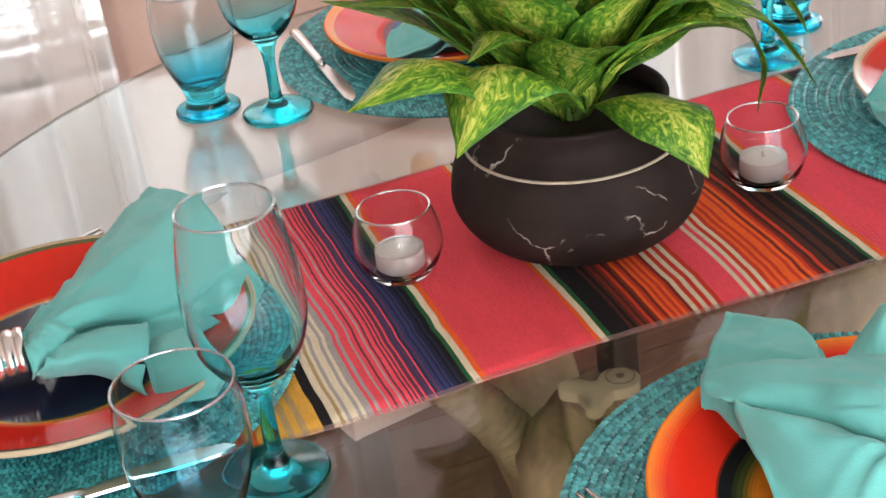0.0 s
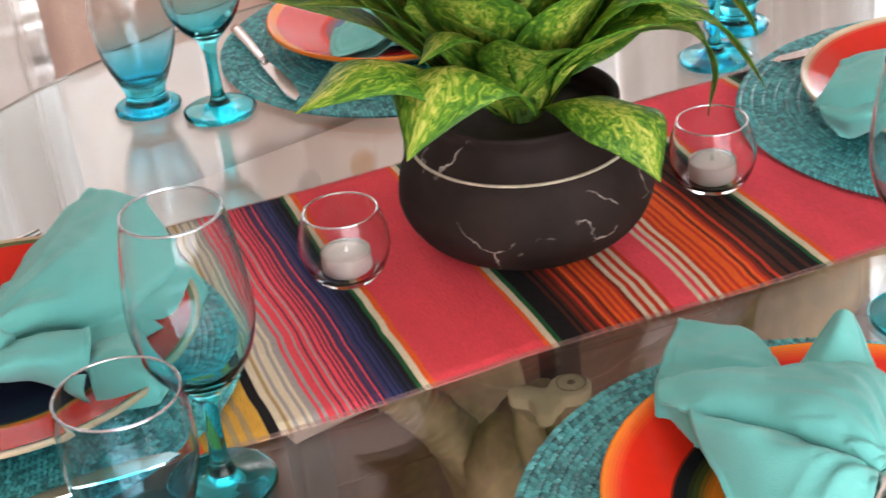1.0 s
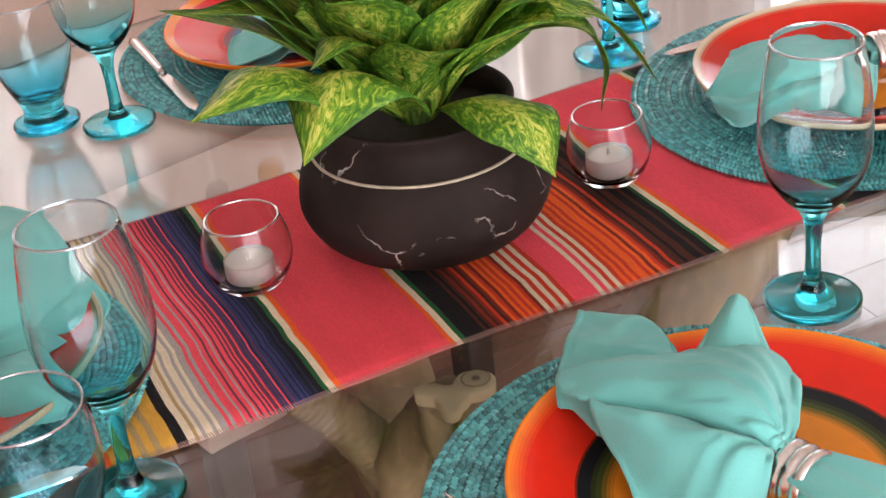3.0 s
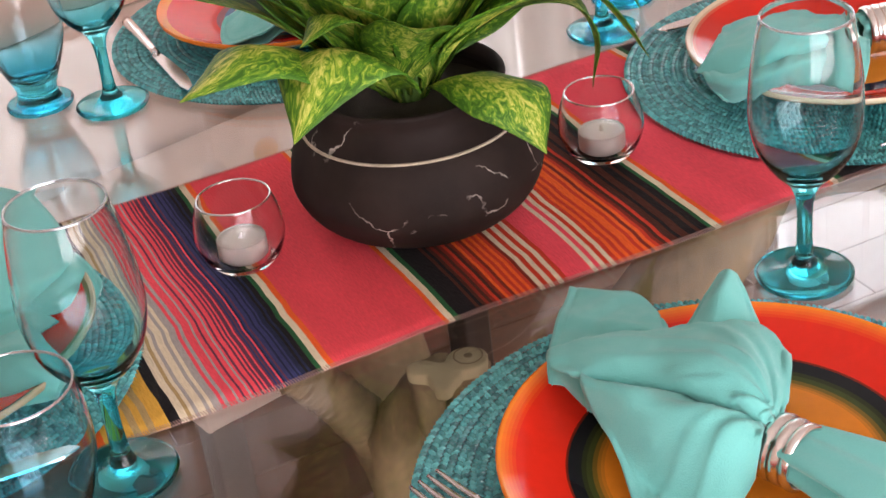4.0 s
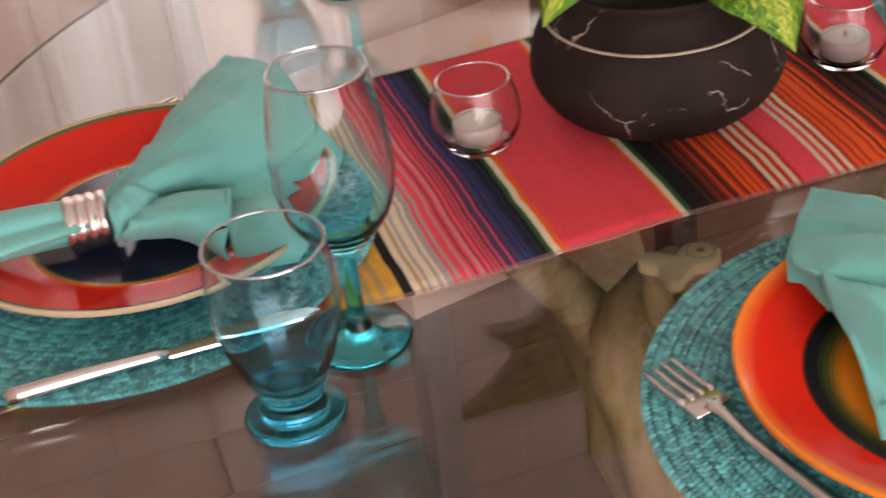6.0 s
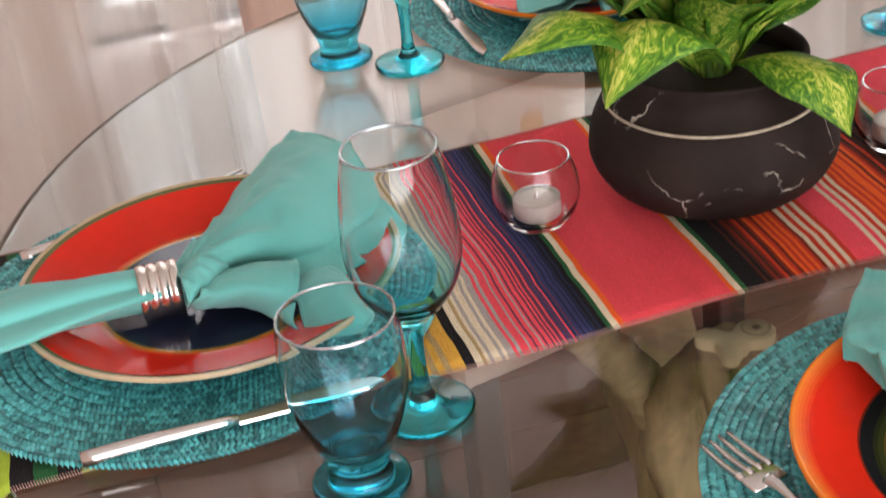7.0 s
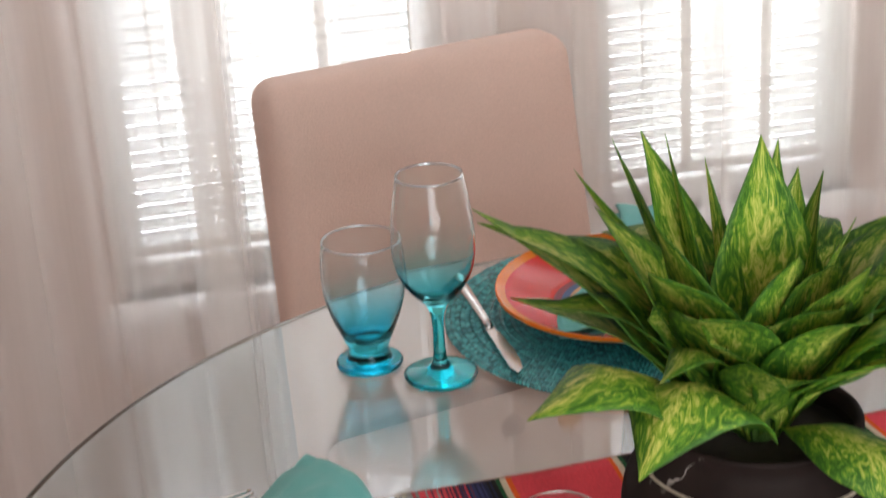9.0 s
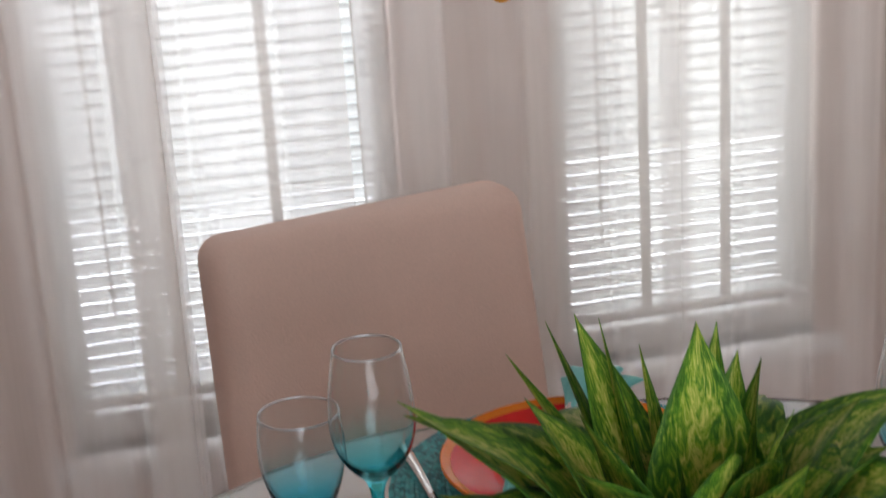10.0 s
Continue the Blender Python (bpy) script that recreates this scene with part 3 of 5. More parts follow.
def forked_cut(lobes, mid, n=72, thick=0.009):
    """The sawn end of a forked branch: one flat face round several lobes, with a rounded rim."""
    reach = []
    for k in range(n):
        a = 2 * math.pi * k / n
        d = Vector((math.cos(a), math.sin(a)))
        best = 0.007
        for x, y, r in lobes:
            o = Vector((x - mid[0], y - mid[1]))
            b = o.dot(d)
            q = r * r - (o.length_squared - b * b)
            if q > 0:
                best = max(best, b + math.sqrt(q))
        reach.append(best)
    for _ in range(2):
        reach = [(reach[k - 1] + 2 * reach[k] + reach[(k + 1) % n]) / 4 for k in range(n)]
    verts, faces = [(0, 0, 0)], []
    for f, z in ((0.9, 0.0), (1.0, -0.0018), (0.98, -thick)):
        verts += [(reach[k] * f * math.cos(2 * math.pi * k / n), reach[k] * f * math.sin(2 * math.pi * k / n), z) for k in range(n)]
    for k in range(n):
        j = (k + 1) % n
        faces.append((0, 1 + k, 1 + j))
        for q in (0, 1):
            faces.append((1 + q * n + j, 1 + q * n + k, 1 + (q + 1) * n + k, 1 + (q + 1) * n + j))
    return mesh_of(verts, faces)


cut = part("cut_end", forked_cut(((-0.087, -0.184, 0.0145), (-0.120, -0.175, 0.0095), (-0.108, -0.190, 0.012), (-0.115, -0.203, 0.007)), (-0.105, -0.187)), "cut", trunk, "pale sawn end of a forked branch", at=pose(-0.105, -0.187, 0.7368))
part("growth_ring", lathe([(0.0095, 0.0), (0.0099, 0.0004), (0.0106, 0.0)], 32), "driftwood", trunk, at=pose(-0.086, -0.183, 0.7372))
part("pith", lathe([(0, 0.0004), (0.0020, 0.0004), (0.0030, 0.0)], 16), "driftwood", trunk, at=pose(-0.086, -0.183, 0.7372))

# ---- runner ----
PAL = dict(pink=(0.76, 0.070, 0.088), hot=(0.78, 0.078, 0.105), orange=(0.78, 0.12, 0.02), red=(0.55, 0.045, 0.02), deep=(0.20, 0.025, 0.015), brown=(0.07, 0.022, 0.014),
           black=(0.014, 0.012, 0.013), green=(0.02, 0.10, 0.035), cream=(0.66, 0.56, 0.40), gold=(0.62, 0.33, 0.05), navy=(0.018, 0.022, 0.055), blue=(0.038, 0.044, 0.125),
           plum=(0.13, 0.04, 0.07), grey=(0.36, 0.32, 0.30), lime=(0.36, 0.50, 0.05), tan=(0.40, 0.27, 0.12))


def run_of(names, x0, x1):
    """Equal threads of the named colours from x0 to x1."""
    names = names.split()
    d = (x1 - x0) / len(names)
    return [(x0 + k * d, n) for k, n in enumerate(names)]


BANDS = (run_of("black lime black green black lime lime black gold lime black green black lime", -0.62, -0.40)
         + run_of("cream orange", -0.40, -0.37) + [(-0.37, "pink")] + run_of("orange cream green black brown deep red orange red", -0.27, -0.205)
         + run_of("orange red orange gold tan gold gold tan gold tan gold gold", -0.205, -0.147) + [(-0.147, "black")]
         + run_of("cream cream tan cream grey cream cream grey cream grey grey hot grey hot", -0.1395, -0.104)
         + run_of("hot hot grey hot hot plum hot hot grey hot plum hot hot plum hot plum", -0.104, -0.080)
         + run_of("hot plum plum hot plum blue plum blue hot navy blue plum blue blue navy blue blue navy blue navy", -0.080, -0.0525)
         + run_of("navy black navy black black", -0.0525, -0.043) + [(-0.043, "green"), (-0.0395, "cream"), (-0.0345, "orange"), (-0.030, "pink"),
            (0.0545, "orange"), (0.058, "cream"), (0.063, "green"), (0.067, "black")]
         + run_of("black brown black brown deep brown deep red brown deep orange red deep orange red orange red orange red deep", 0.080, 0.1335)
         + run_of("cream red cream red cream red", 0.1335, 0.157) + [(0.157, "hot")] + run_of("cream hot cream red cream red", 0.178, 0.2005)
         + run_of("orange red orange red orange orange red orange deep orange red deep brown red brown brown black brown", 0.2005, 0.256)
         + run_of("brown black black brown black black", 0.256, 0.2755) + [(0.2755, "green"), (0.279, "cream"), (0.2845, "orange"), (0.289, "hot"), (0.385, "orange"), (0.389, "cream"), (0.394, "green"), (0.399, "black")]
         + run_of("black brown deep red orange red orange deep cream red cream red hot hot cream red cream red orange deep brown black", 0.42, 0.60)
         + run_of("green cream pink pink pink pink orange cream green black", 0.60, 0.80) + [(0.80, "black")])
RX0, RX1 = -0.62, 0.92


def runner():
    """Serape runner: flat over the table, hanging over its edge at both ends."""
    xs, cols = [], []
    for k, (x, n) in enumerate(BANDS):
        end = BANDS[k + 1][0] if k + 1 < len(BANDS) else RX1
        steps = max(1, int((end - x) / 0.02))
        for s in range(steps):
            xs.append(x + (end - x) * s / steps)
            cols.append(PAL[n])
    xs.append(RX1)
    ny = 20
    verts, faces, fc = [], [], []
    for i, x in enumerate(xs):
        for j in range(ny + 1):
            v = j / ny
            y = -0.143 + 0.323 * v + 0.004 * noise.noise(Vector((x * 6, v, 0)))
            edge = CX + math.copysign(math.sqrt(max(TR**2 - (y - CY) ** 2, 0.01)), x - CX)
            over = (x - edge) if x > CX else (edge - x)
            wob = 0.0045 * noise.noise(Vector((x * 5, y * 14, 1.3))) + 0.0012 * noise.noise(Vector((x * 12, y * 60, 4.1)))
            if over < 0:
                px, pz = x + wob, TOP + 0.0012 + 0.0012 * abs(noise.noise(Vector((x * 14, y * 14, 0))))
            else:
                a = min(over / 0.012, 1.0) * math.pi / 2
                px = edge + math.copysign(0.004 + 0.004 * math.sin(a), x - CX)
                pz = TOP + 0.002 - 0.006 * (1 - math.cos(a)) - max(over - 0.008, 0)
            verts.append((px, y, pz))
    for i in range(len(xs) - 1):
        for j in range(ny):
            a = i * (ny + 1) + j
            faces.append((a, a + ny + 1, a + ny + 2, a + 1))
            fc.append(cols[i])
    me = mesh_of(verts, faces)
    paint(me, fc)
    root = thing("table_runner", "striped multicoloured woven runner lying across the glass table", "table runner")
    ob = part("cloth", me, "runner", root)
    sol = ob.modifiers.new("thick", "SOLIDIFY")
    sol.thickness, sol.offset = 0.0014, 1.0
    for side in (0, ny):
        line = [Vector(verts[i * (ny + 1) + side]) for i in range(len(xs))]
        pts = []
        st, k = 0.0, 0
        v2, f2 = [], []
        total = [0.0]
        for a, b in zip(line, line[1:]):
            total.append(total[-1] + (b - a).length)
        d = 0.0
        while d < total[-1] - 0.003:
            while total[k + 1] < d:
                k += 1
            q = line[k].lerp(line[k + 1], (d - total[k]) / max(total[k + 1] - total[k], 1e-6))
            s = -1 if side == 0 else 1
            nrm = Vector((0, 0, 1)) if abs(line[k + 1].z - line[k].z) < 0.0015 else Vector((math.copysign(1, q.x - CX), 0, 0))
            t = (line[k + 1] - line[k]).normalized()
            o = len(v2)
            for e, w in ((-0.0004, 0.0), (0.0004, 0.0)):
                v2 += [q + t * e + Vector((0, -s * 0.0032, 0)) + nrm * 0.0017, q + t * (e + 0.0008) + Vector((0, s * 0.001, 0)) + nrm * 0.0019, q + t * (e + 0.0012) + Vector((0, s * 0.0012, 0)) + nrm * 0.0002]
            f2 += [(o, o + 1, o + 4, o + 3), (o + 1, o + 2, o + 5, o + 4)]
            d += 0.0019
        tagged(part("stitching", mesh_of(v2, f2, False), "stitch", root), kind="stuff")
    return root


runner()


# ---- things of a place setting; local +y points to the table's centre, z = 0 on the table ----
def placemat():
    mat = thing("placemat", "round teal placemat of coiled braided straw", "placemat", group="placemats")
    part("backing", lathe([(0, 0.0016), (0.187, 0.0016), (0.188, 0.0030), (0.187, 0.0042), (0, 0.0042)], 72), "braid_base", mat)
    rings = 19
    step = 0.19 / rings
    verts, faces = [], []
    for k in range(rings):
        r = step * (k + 0.5)
        n = max(8, int(2 * math.pi * r / 0.0041))
        d = 2 * math.pi / n
        for i in range(n):
            a = d * (i + 0.5 * (k % 2))
            for s in (-1, 1):      # two strands that lean against each other
                lift = rnd.uniform(0.0, 0.0007)
                o = len(verts)
                for q, w, h in ((-0.62, 0.55, 0.0040), (-0.25, 0.95, 0.0064 + lift), (0.25, 0.95, 0.0068 + lift), (0.62, 0.55, 0.0042)):
                    aa = a + d * (q + 0.25 * s)
                    rc = r + s * step * 0.25 + q * s * step * 0.22
                    for e in (-1, 0, 1):
                        rr = rc + e * w * step * 0.25
                        verts.append((rr * math.cos(aa), rr * math.sin(aa), h - (0.0016 if e else 0)))
                for m in range(3):
                    for e in (0, 1):
                        faces.append((o + 3 * m + e, o + 3 * m + 3 + e, o + 3 * m + 4 + e, o + 3 * m + 1 + e))
    tagged(part("braid", mesh_of(verts, faces), "braid", mat, "shiny teal plaited straw"), kind="stuff")
    return mat


def plate(bands, r, label):
    """Deep-rimmed dinner plate. bands: (radius to, colour) from the middle out."""
    pl = thing("dinner_plate", label, "plate", group="dinner plates")
    prof, cols = [(0.0, 0.0125)], []

    def height(q):
        q = q / r
        return 0.0125 + 0.001 * q if q < 0.60 else 0.0131 + 0.0195 * ((q - 0.60) / 0.40) ** 1.25

    q = 0.0
    for to, col in bands:
        n = max(2, int((to - q) / 0.006))
        for k in range(1, n + 1):
            s = q + (to - q) * k / n
            prof.append((s * r, height(s * r)))
            cols.append(col)
        q = to
    outer = bands[-1][1]
    for rr, z in ((1.008, 0.0318), (1.006, 0.0285), (0.95, 0.0235), (0.80, 0.0130), (0.66, 0.0062), (0.63, 0.0015), (0.60, 0.0), (0.57, 0.0015), (0.0, 0.004)):
        prof.append((rr * r, z))
        cols.append(outer if rr > 1 else (0.45, 0.36, 0.22) if rr > 0.94 else (0.03, 0.16, 0.17))
    part("dish", lathe(prof, 96, cols), "glaze", pl)
    return pl


RED, ORANGE, NAVY, BLACK, GREEN, CREAM = (0.74, 0.028, 0.012), (0.80, 0.22, 0.02), (0.012, 0.016, 0.035), (0.012, 0.014, 0.016), (0.05, 0.07, 0.02), (0.70, 0.60, 0.42)
BRIGHT = [(0.565, (0.75, 0.25, 0.02)), (0.58, (0.58, 0.21, 0.02)), (0.595, (0.40, 0.17, 0.02)), (0.615, (0.18, 0.12, 0.02)), (0.64, GREEN), (0.66, (0.03, 0.04, 0.015)), (0.715, BLACK), (0.725, (0.20, 0.02, 0.01)), (0.925, RED), (0.94, (0.76, 0.055, 0.012)), (0.955, (0.78, 0.09, 0.014)), (0.97, (0.79, 0.13, 0.017)), (0.985, (0.80, 0.17, 0.02)), (1.0, ORANGE)]
DARK = [(0.565, NAVY), (0.58, (0.03, 0.05, 0.04)), (0.60, (0.45, 0.18, 0.02)), (0.625, (0.72, 0.10, 0.02)), (0.955, RED), (0.98, (0.12, 0.13, 0.05)), (1.0, (0.50, 0.40, 0.26))]
CORAL = [(0.36, (0.75, 0.30, 0.06)), (0.44, (0.75, 0.45, 0.25)), (0.50, (0.10, 0.16, 0.30)), (0.56, (0.30, 0.10, 0.12)), (0.93, (0.72, 0.030, 0.025)), (1.0, ORANGE)]
WHITE_RIM = [(0.50, (0.70, 0.25, 0.03)), (0.60, NAVY), (0.94, RED), (0.96, (0.70, 0.10, 0.05)), (0.975, (0.60, 0.42, 0.28)), (1.0, CREAM)]


def sheet(fn, nu, nv, thick=0.0016):
    """A cloth from fn(u, v)."""
    verts = [fn(i / nu, j / nv) for i in range(nu + 1) for j in range(nv + 1)]
    faces = [(i * (nv + 1) + j, (i + 1) * (nv + 1) + j, (i + 1) * (nv + 1) + j + 1, i * (nv + 1) + j + 1) for i in range(nu) for j in range(nv)]
    return mesh_of(verts, faces)


def bend(keys, u):
    """Smooth interpolation of a few (u, value) keys."""
    for (a, x), (b, y) in zip(keys, keys[1:]):
        if u <= b:
            t = (u - a) / (b - a)
            t = t * t * (3 - 2 * t)
            return x + (y - x) * t
    return keys[-1][1]


def straight(keys, u):
    """Interpolation of a few (u, value) keys with slightly eased corners."""
    for (a, x), (b, y) in zip(keys, keys[1:]):
        if u <= b:
            t = (u - a) / (b - a)
            return x + (y - x) * (0.8 * t + 0.2 * t * t * (3 - 2 * t))
    return keys[-1][1]


def napkin(fans, tail_dir, tail_len, seed, label, lift=0.036, ring_tilt=0.0):
    """Cotton napkin gathered in a metal ring at the origin. fan: angle in degrees from +y to the right, reach, height at the edge, height midway."""
    r = random.Random(seed)
    nk = thing("napkin", label, "napkin", group="napkins")
    ph = [r.uniform(0, 6.28) for _ in range(5)]
    cloths = []

    def spread_fold(fan, order, name):
        """One fold of cloth fanning out from the ring."""
        a0, a1 = fan[0][0], fan[-1][0]
        key = [(f[0] - a0) / (a1 - a0) for f in fan]
        reach, rise, mid = ([(k, f[n]) for k, f in zip(key, fan)] for n in (1, 2, 3))
        creases = [(r.uniform(0.08, 0.92), r.uniform(0.07, 0.16), r.uniform(-0.005, 0.008)) for _ in range(4)]

        def upper(u, v):
            """u across the fan, v from the ring outwards."""
            w = u + 0.015 * math.sin(5 * v + ph[0]) * v
            ang = radians(a0 + (a1 - a0) * (0.5 + (w - 0.5) * (0.30 + 0.70 * min(1, v * 1.8) ** 0.8)))
            d = 0.010 + straight(reach, u) * v
            spread = (u - 0.5) * 0.022 * (1 - v)
            z = lift * (1 - v) ** 1.5 + straight(rise, u) * v**1.2 + bend(mid, u) * math.sin(math.pi * v**0.8)
            for c, wd, h in creases:      # folds that run out from the ring
                q = abs(u - c - 0.10 * (v - 0.5)) / wd
                if q < 1:
                    z += h * (1 - q) * math.sin(math.pi * min(1, 0.10 + 0.8 * v))
            z += 0.0016 * math.sin(u * 6 * math.pi + ph[1] + 2 * math.sin(4 * u)) * max(0, 1 - 2.0 * v)
            z += 0.005 * noise.noise(Vector((u * 3.2, v * 2.2, seed + order * 3.7))) + 0.0014 * noise.noise(Vector((u * 11, v * 7, seed)))
            hem = 0.0012 if 0.925 < v < 0.945 else 0.0
            return (d * math.sin(ang) + spread, d * math.cos(ang), max(z, 0.0025 + 0.002 * order) - hem)

        cloths.append(part(name, sheet(upper, 100, 52), "cloth", nk))

        def lower(u, v):
            x, y, z = upper(min(1, max(0, 0.03 + 0.94 * u)), v * 0.955)
            return (x * 1.01 + 0.003, y, max(0.001, z - 0.006 - 0.006 * v - 0.003 * math.sin(9 * u + ph[3])))

        cloths.append(part("under_fold", sheet(lower, 60, 24), "cloth", nk))

    for n, fan in enumerate(fans):
        spread_fold(fan, n, "upper_fold" if n else "wide_fold")

    ta = radians(tail_dir)

    def tail(u, v):
        """A gathered tube that leaves the ring and opens out."""
        d = -0.012 + tail_len * v
        w = 0.0125 + 0.024 * v**1.3
        a = 2 * math.pi * u
        rr = 1 + 0.22 * math.cos(5 * a + ph[4] + 2 * v) * (0.4 + v)
        side, up = w * math.cos(a) * rr, (0.0125 - 0.002 * v) * math.sin(a) * rr
        z = 0.022 + 0.010 * (1 - v) + 0.010 * math.sin(2.2 * v)
        return (-d * math.sin(ta) + side * math.cos(ta), -d * math.cos(ta) - side * math.sin(ta), z + up)

    tl = part("tail", sheet(tail, 40, 18), "cloth", nk)
    for o in (*cloths, tl):
        s = o.modifiers.new("thick", "SOLIDIFY")
        s.thickness = 0.0013
    ringp = []
    for k in range(5):     # ribbed band
        z = -0.0125 + k * 0.00625
        ringp += [(0.0172, z - 0.0030), (0.0184, z - 0.0018), (0.0187, z), (0.0184, z + 0.0018)]
    ringp += [(0.0172, 0.0155), (0.0164, 0.0150), (0.0164, -0.0150), (0.0172, -0.0155)]
    rg = part("napkin_ring", lathe([(q * 1.12, z * 0.98) for q, z in ringp], 40), "ring", nk, "ribbed polished metal ring")
    rg.matrix_basis = Matrix.Translation((0, 0, 0.0250)) @ Euler((radians(90 + ring_tilt), 0, -ta)).to_matrix().to_4x4()
    return nk


def folded_napkin(folds, at, tail_to, tail_drop, seed, label):
    """Cotton napkin pulled through a metal ring at the origin. folds: name and the lines, from back to front, along which each fold of cloth runs;
    tail_to: where the gathered tail ends, beside the ring."""
    nk = thing("napkin", label, "napkin", at=at, group="napkins")
    cloths = []
    for n, (name, lines) in enumerate(folds):
        along = [smooth_curve(line, 14) for line in lines]
        across = [smooth_curve([line[i] for line in along], 12) for i in range(len(along[0]))]
        nv = len(across[0])
        verts = []
        for i, col in enumerate(across):
            for j, p in enumerate(col):
                u, v = i / (len(across) - 1), j / (nv - 1)
                q = Vector((p.x * 30, p.y * 30, seed + n * 2.7))
                hem = 0.0009 if 0.05 < min(u, 1 - u) < 0.075 or 0.05 < v < 0.075 else 0.0
                a, d = math.atan2(p.x, p.y), math.hypot(p.x, p.y)
                near_ring = max(0.0, 1 - d / 0.11)
                pleat = noise.noise(Vector((a * 2.6 + 1.5 * math.sin(9 * d), d * 5, seed + n)))
                crease = (1 - min(1, abs(pleat) * 5)) * 0.0030 * min(1, d / 0.03) - 0.0045 * near_ring * abs(math.sin(a * 5.5 + n))
                verts.append(p + Vector((0, 0, 0.0040 * noise.noise(q) + 0.0012 * noise.noise(q * 3.1) + crease - hem)))
        faces = [(i * nv + j, (i + 1) * nv + j, (i + 1) * nv + j + 1, i * nv + j + 1) for i in range(len(across) - 1) for j in range(nv - 1)]
        cloths.append(part(name, mesh_of(verts, faces), "cloth", nk))
    end = Vector((tail_to[0], tail_to[1], 0))
    ta = math.atan2(-end.x, -end.y)
    fwd = end.normalized()
    side_way = Vector((-fwd.y, fwd.x, 0))

    def tail(u, v):
        """The gathered cloth that leaves the ring, widens and sinks."""
        a = 2 * math.pi * u
        w = 0.0135 + 0.021 * min(1, v * 1.4) ** 1.1
        rr = 1 + (0.10 + 0.20 * v) * math.cos(4 * a + 1.3 * v + seed) + 0.10 * math.sin(7 * a + seed)
        c = fwd * (-0.012 + (end.length + 0.012) * v) + side_way * (w * math.cos(a) * rr)
        return (c.x, c.y, 0.024 - tail_drop * v + 0.006 * math.sin(3 * v) + (0.0135 - 0.003 * v) * math.sin(a) * rr)

    cloths.append(part("tail", sheet(tail, 64, 26), "cloth", nk))
    for o in cloths:
        th = o.modifiers.new("thick", "SOLIDIFY")
        th.thickness = 0.0013
    band = []
    for k in range(4):     # ribs round the band
        z = -0.0115 + k * 0.0077
        band += [(0.0186, z - 0.0037), (0.0204, z - 0.0026), (0.0208, z), (0.0204, z + 0.0026)]
    band += [(0.0186, 0.0152), (0.0178, 0.0148), (0.0178, -0.0148), (0.0186, -0.0152)]
    rg = part("napkin_ring", lathe(band, 44), "ring", nk, "ribbed polished metal ring")
    rg.matrix_basis = Matrix.Translation(fwd * 0.008 + Vector((0, 0, 0.024))) @ Euler((radians(90), 0, -ta)).to_matrix().to_4x4()
    return nk


def fork():
    f = thing("fork", "polished steel dinner fork", "fork", group="cutlery")
    part("handle", tube([(0, -0.10, 0.003), (0, -0.05, 0.004), (0, 0.01, 0.006), (0, 0.035, 0.010), (0, 0.05, 0.010)], [0.0064, 0.0058, 0.0040, 0.0036, 0.0052], 8, 5), "silver", f)
    neck = part("neck", box(-0.0132, 0.0132, 0.046, 0.066, 0.0072, 0.0104, 0.0015), "silver", f)
    for k in range(4):
        x = -0.0108 + k * 0.0072
        part("tine", tube([(x, 0.060, 0.009), (x, 0.080, 0.0085), (x * 0.96, 0.100, 0.0105)], [0.0026, 0.0023, 0.0012], 6, 4), "silver", neck)
    return f


def knife():
    k = thing("knife", "polished steel dinner knife", "knife", group="cutlery")
    part("handle", tube([(0, -0.105, 0.004), (0, -0.06, 0.0048), (0, 0.0, 0.0045)], [0.0058, 0.0056, 0.0042], 8, 5), "silver", k)
    bm = bmesh.new()
    outline = [(-0.004, 0.0), (-0.007, 0.02), (-0.0095, 0.05), (-0.0095, 0.075), (-0.006, 0.095), (0.001, 0.103), (0.0055, 0.09), (0.0055, 0.0)]
    lo = [bm.verts.new((x, y, 0.0035)) for x, y in outline]
    hi = [bm.verts.new((x * 0.9, y, 0.0052)) for x, y in outline]
    bm.faces.new(lo[::-1])
    bm.faces.new(hi)
    for i in range(len(lo)):
        j = (i + 1) % len(lo)
        bm.faces.new((lo[i], lo[j], hi[j], hi[i]))
    part("blade", bm, "silver", k)
    return k


def lip(r, z, w=0.0009):
    """A ring added round the lip of a glass to carry the rim's highlight."""
    ring = [(r + w * math.cos(a), z + w * math.sin(a)) for a in (2 * math.pi * k / 10 for k in range(11))]
    return lathe(ring, 56)


def wine_glass():
    g = thing("wine_glass", "stemmed wine glass shading from clear rim to turquoise foot", "wine glass", group="wine glasses")
    out = [(0, 0.0), (0.030, 0.0), (0.0335, 0.0012), (0.0345, 0.0030), (0.0335, 0.0045), (0.022, 0.0068), (0.011, 0.0105), (0.0068, 0.018), (0.0056, 0.032), (0.0055, 0.052), (0.0072, 0.066),
           (0.012, 0.076), (0.022, 0.086), (0.0325, 0.102), (0.0375, 0.120), (0.0385, 0.135), (0.0370, 0.158), (0.0335, 0.182), (0.0305, 0.1985)]
    inn = [(0.0301, 0.1995), (0.0296, 0.1985), (0.0326, 0.182), (0.0361, 0.158), (0.0375, 0.135), (0.0364, 0.120), (0.0313, 0.103), (0.0200, 0.0885), (0.009, 0.0800), (0, 0.0775)]
    body = finer(out + inn)
    part("foot", lathe(body[:20], 56), "wine", g)
    part("stem", lathe(body[19:31], 56), "wine", g)
    bowl = body[30:]
    part("bowl", lathe(bowl, 56), "wine", g)
    part("rim", lip(0.0299, 0.1990), "lip", g, "thin clear rim with an added highlight ring")
    return g


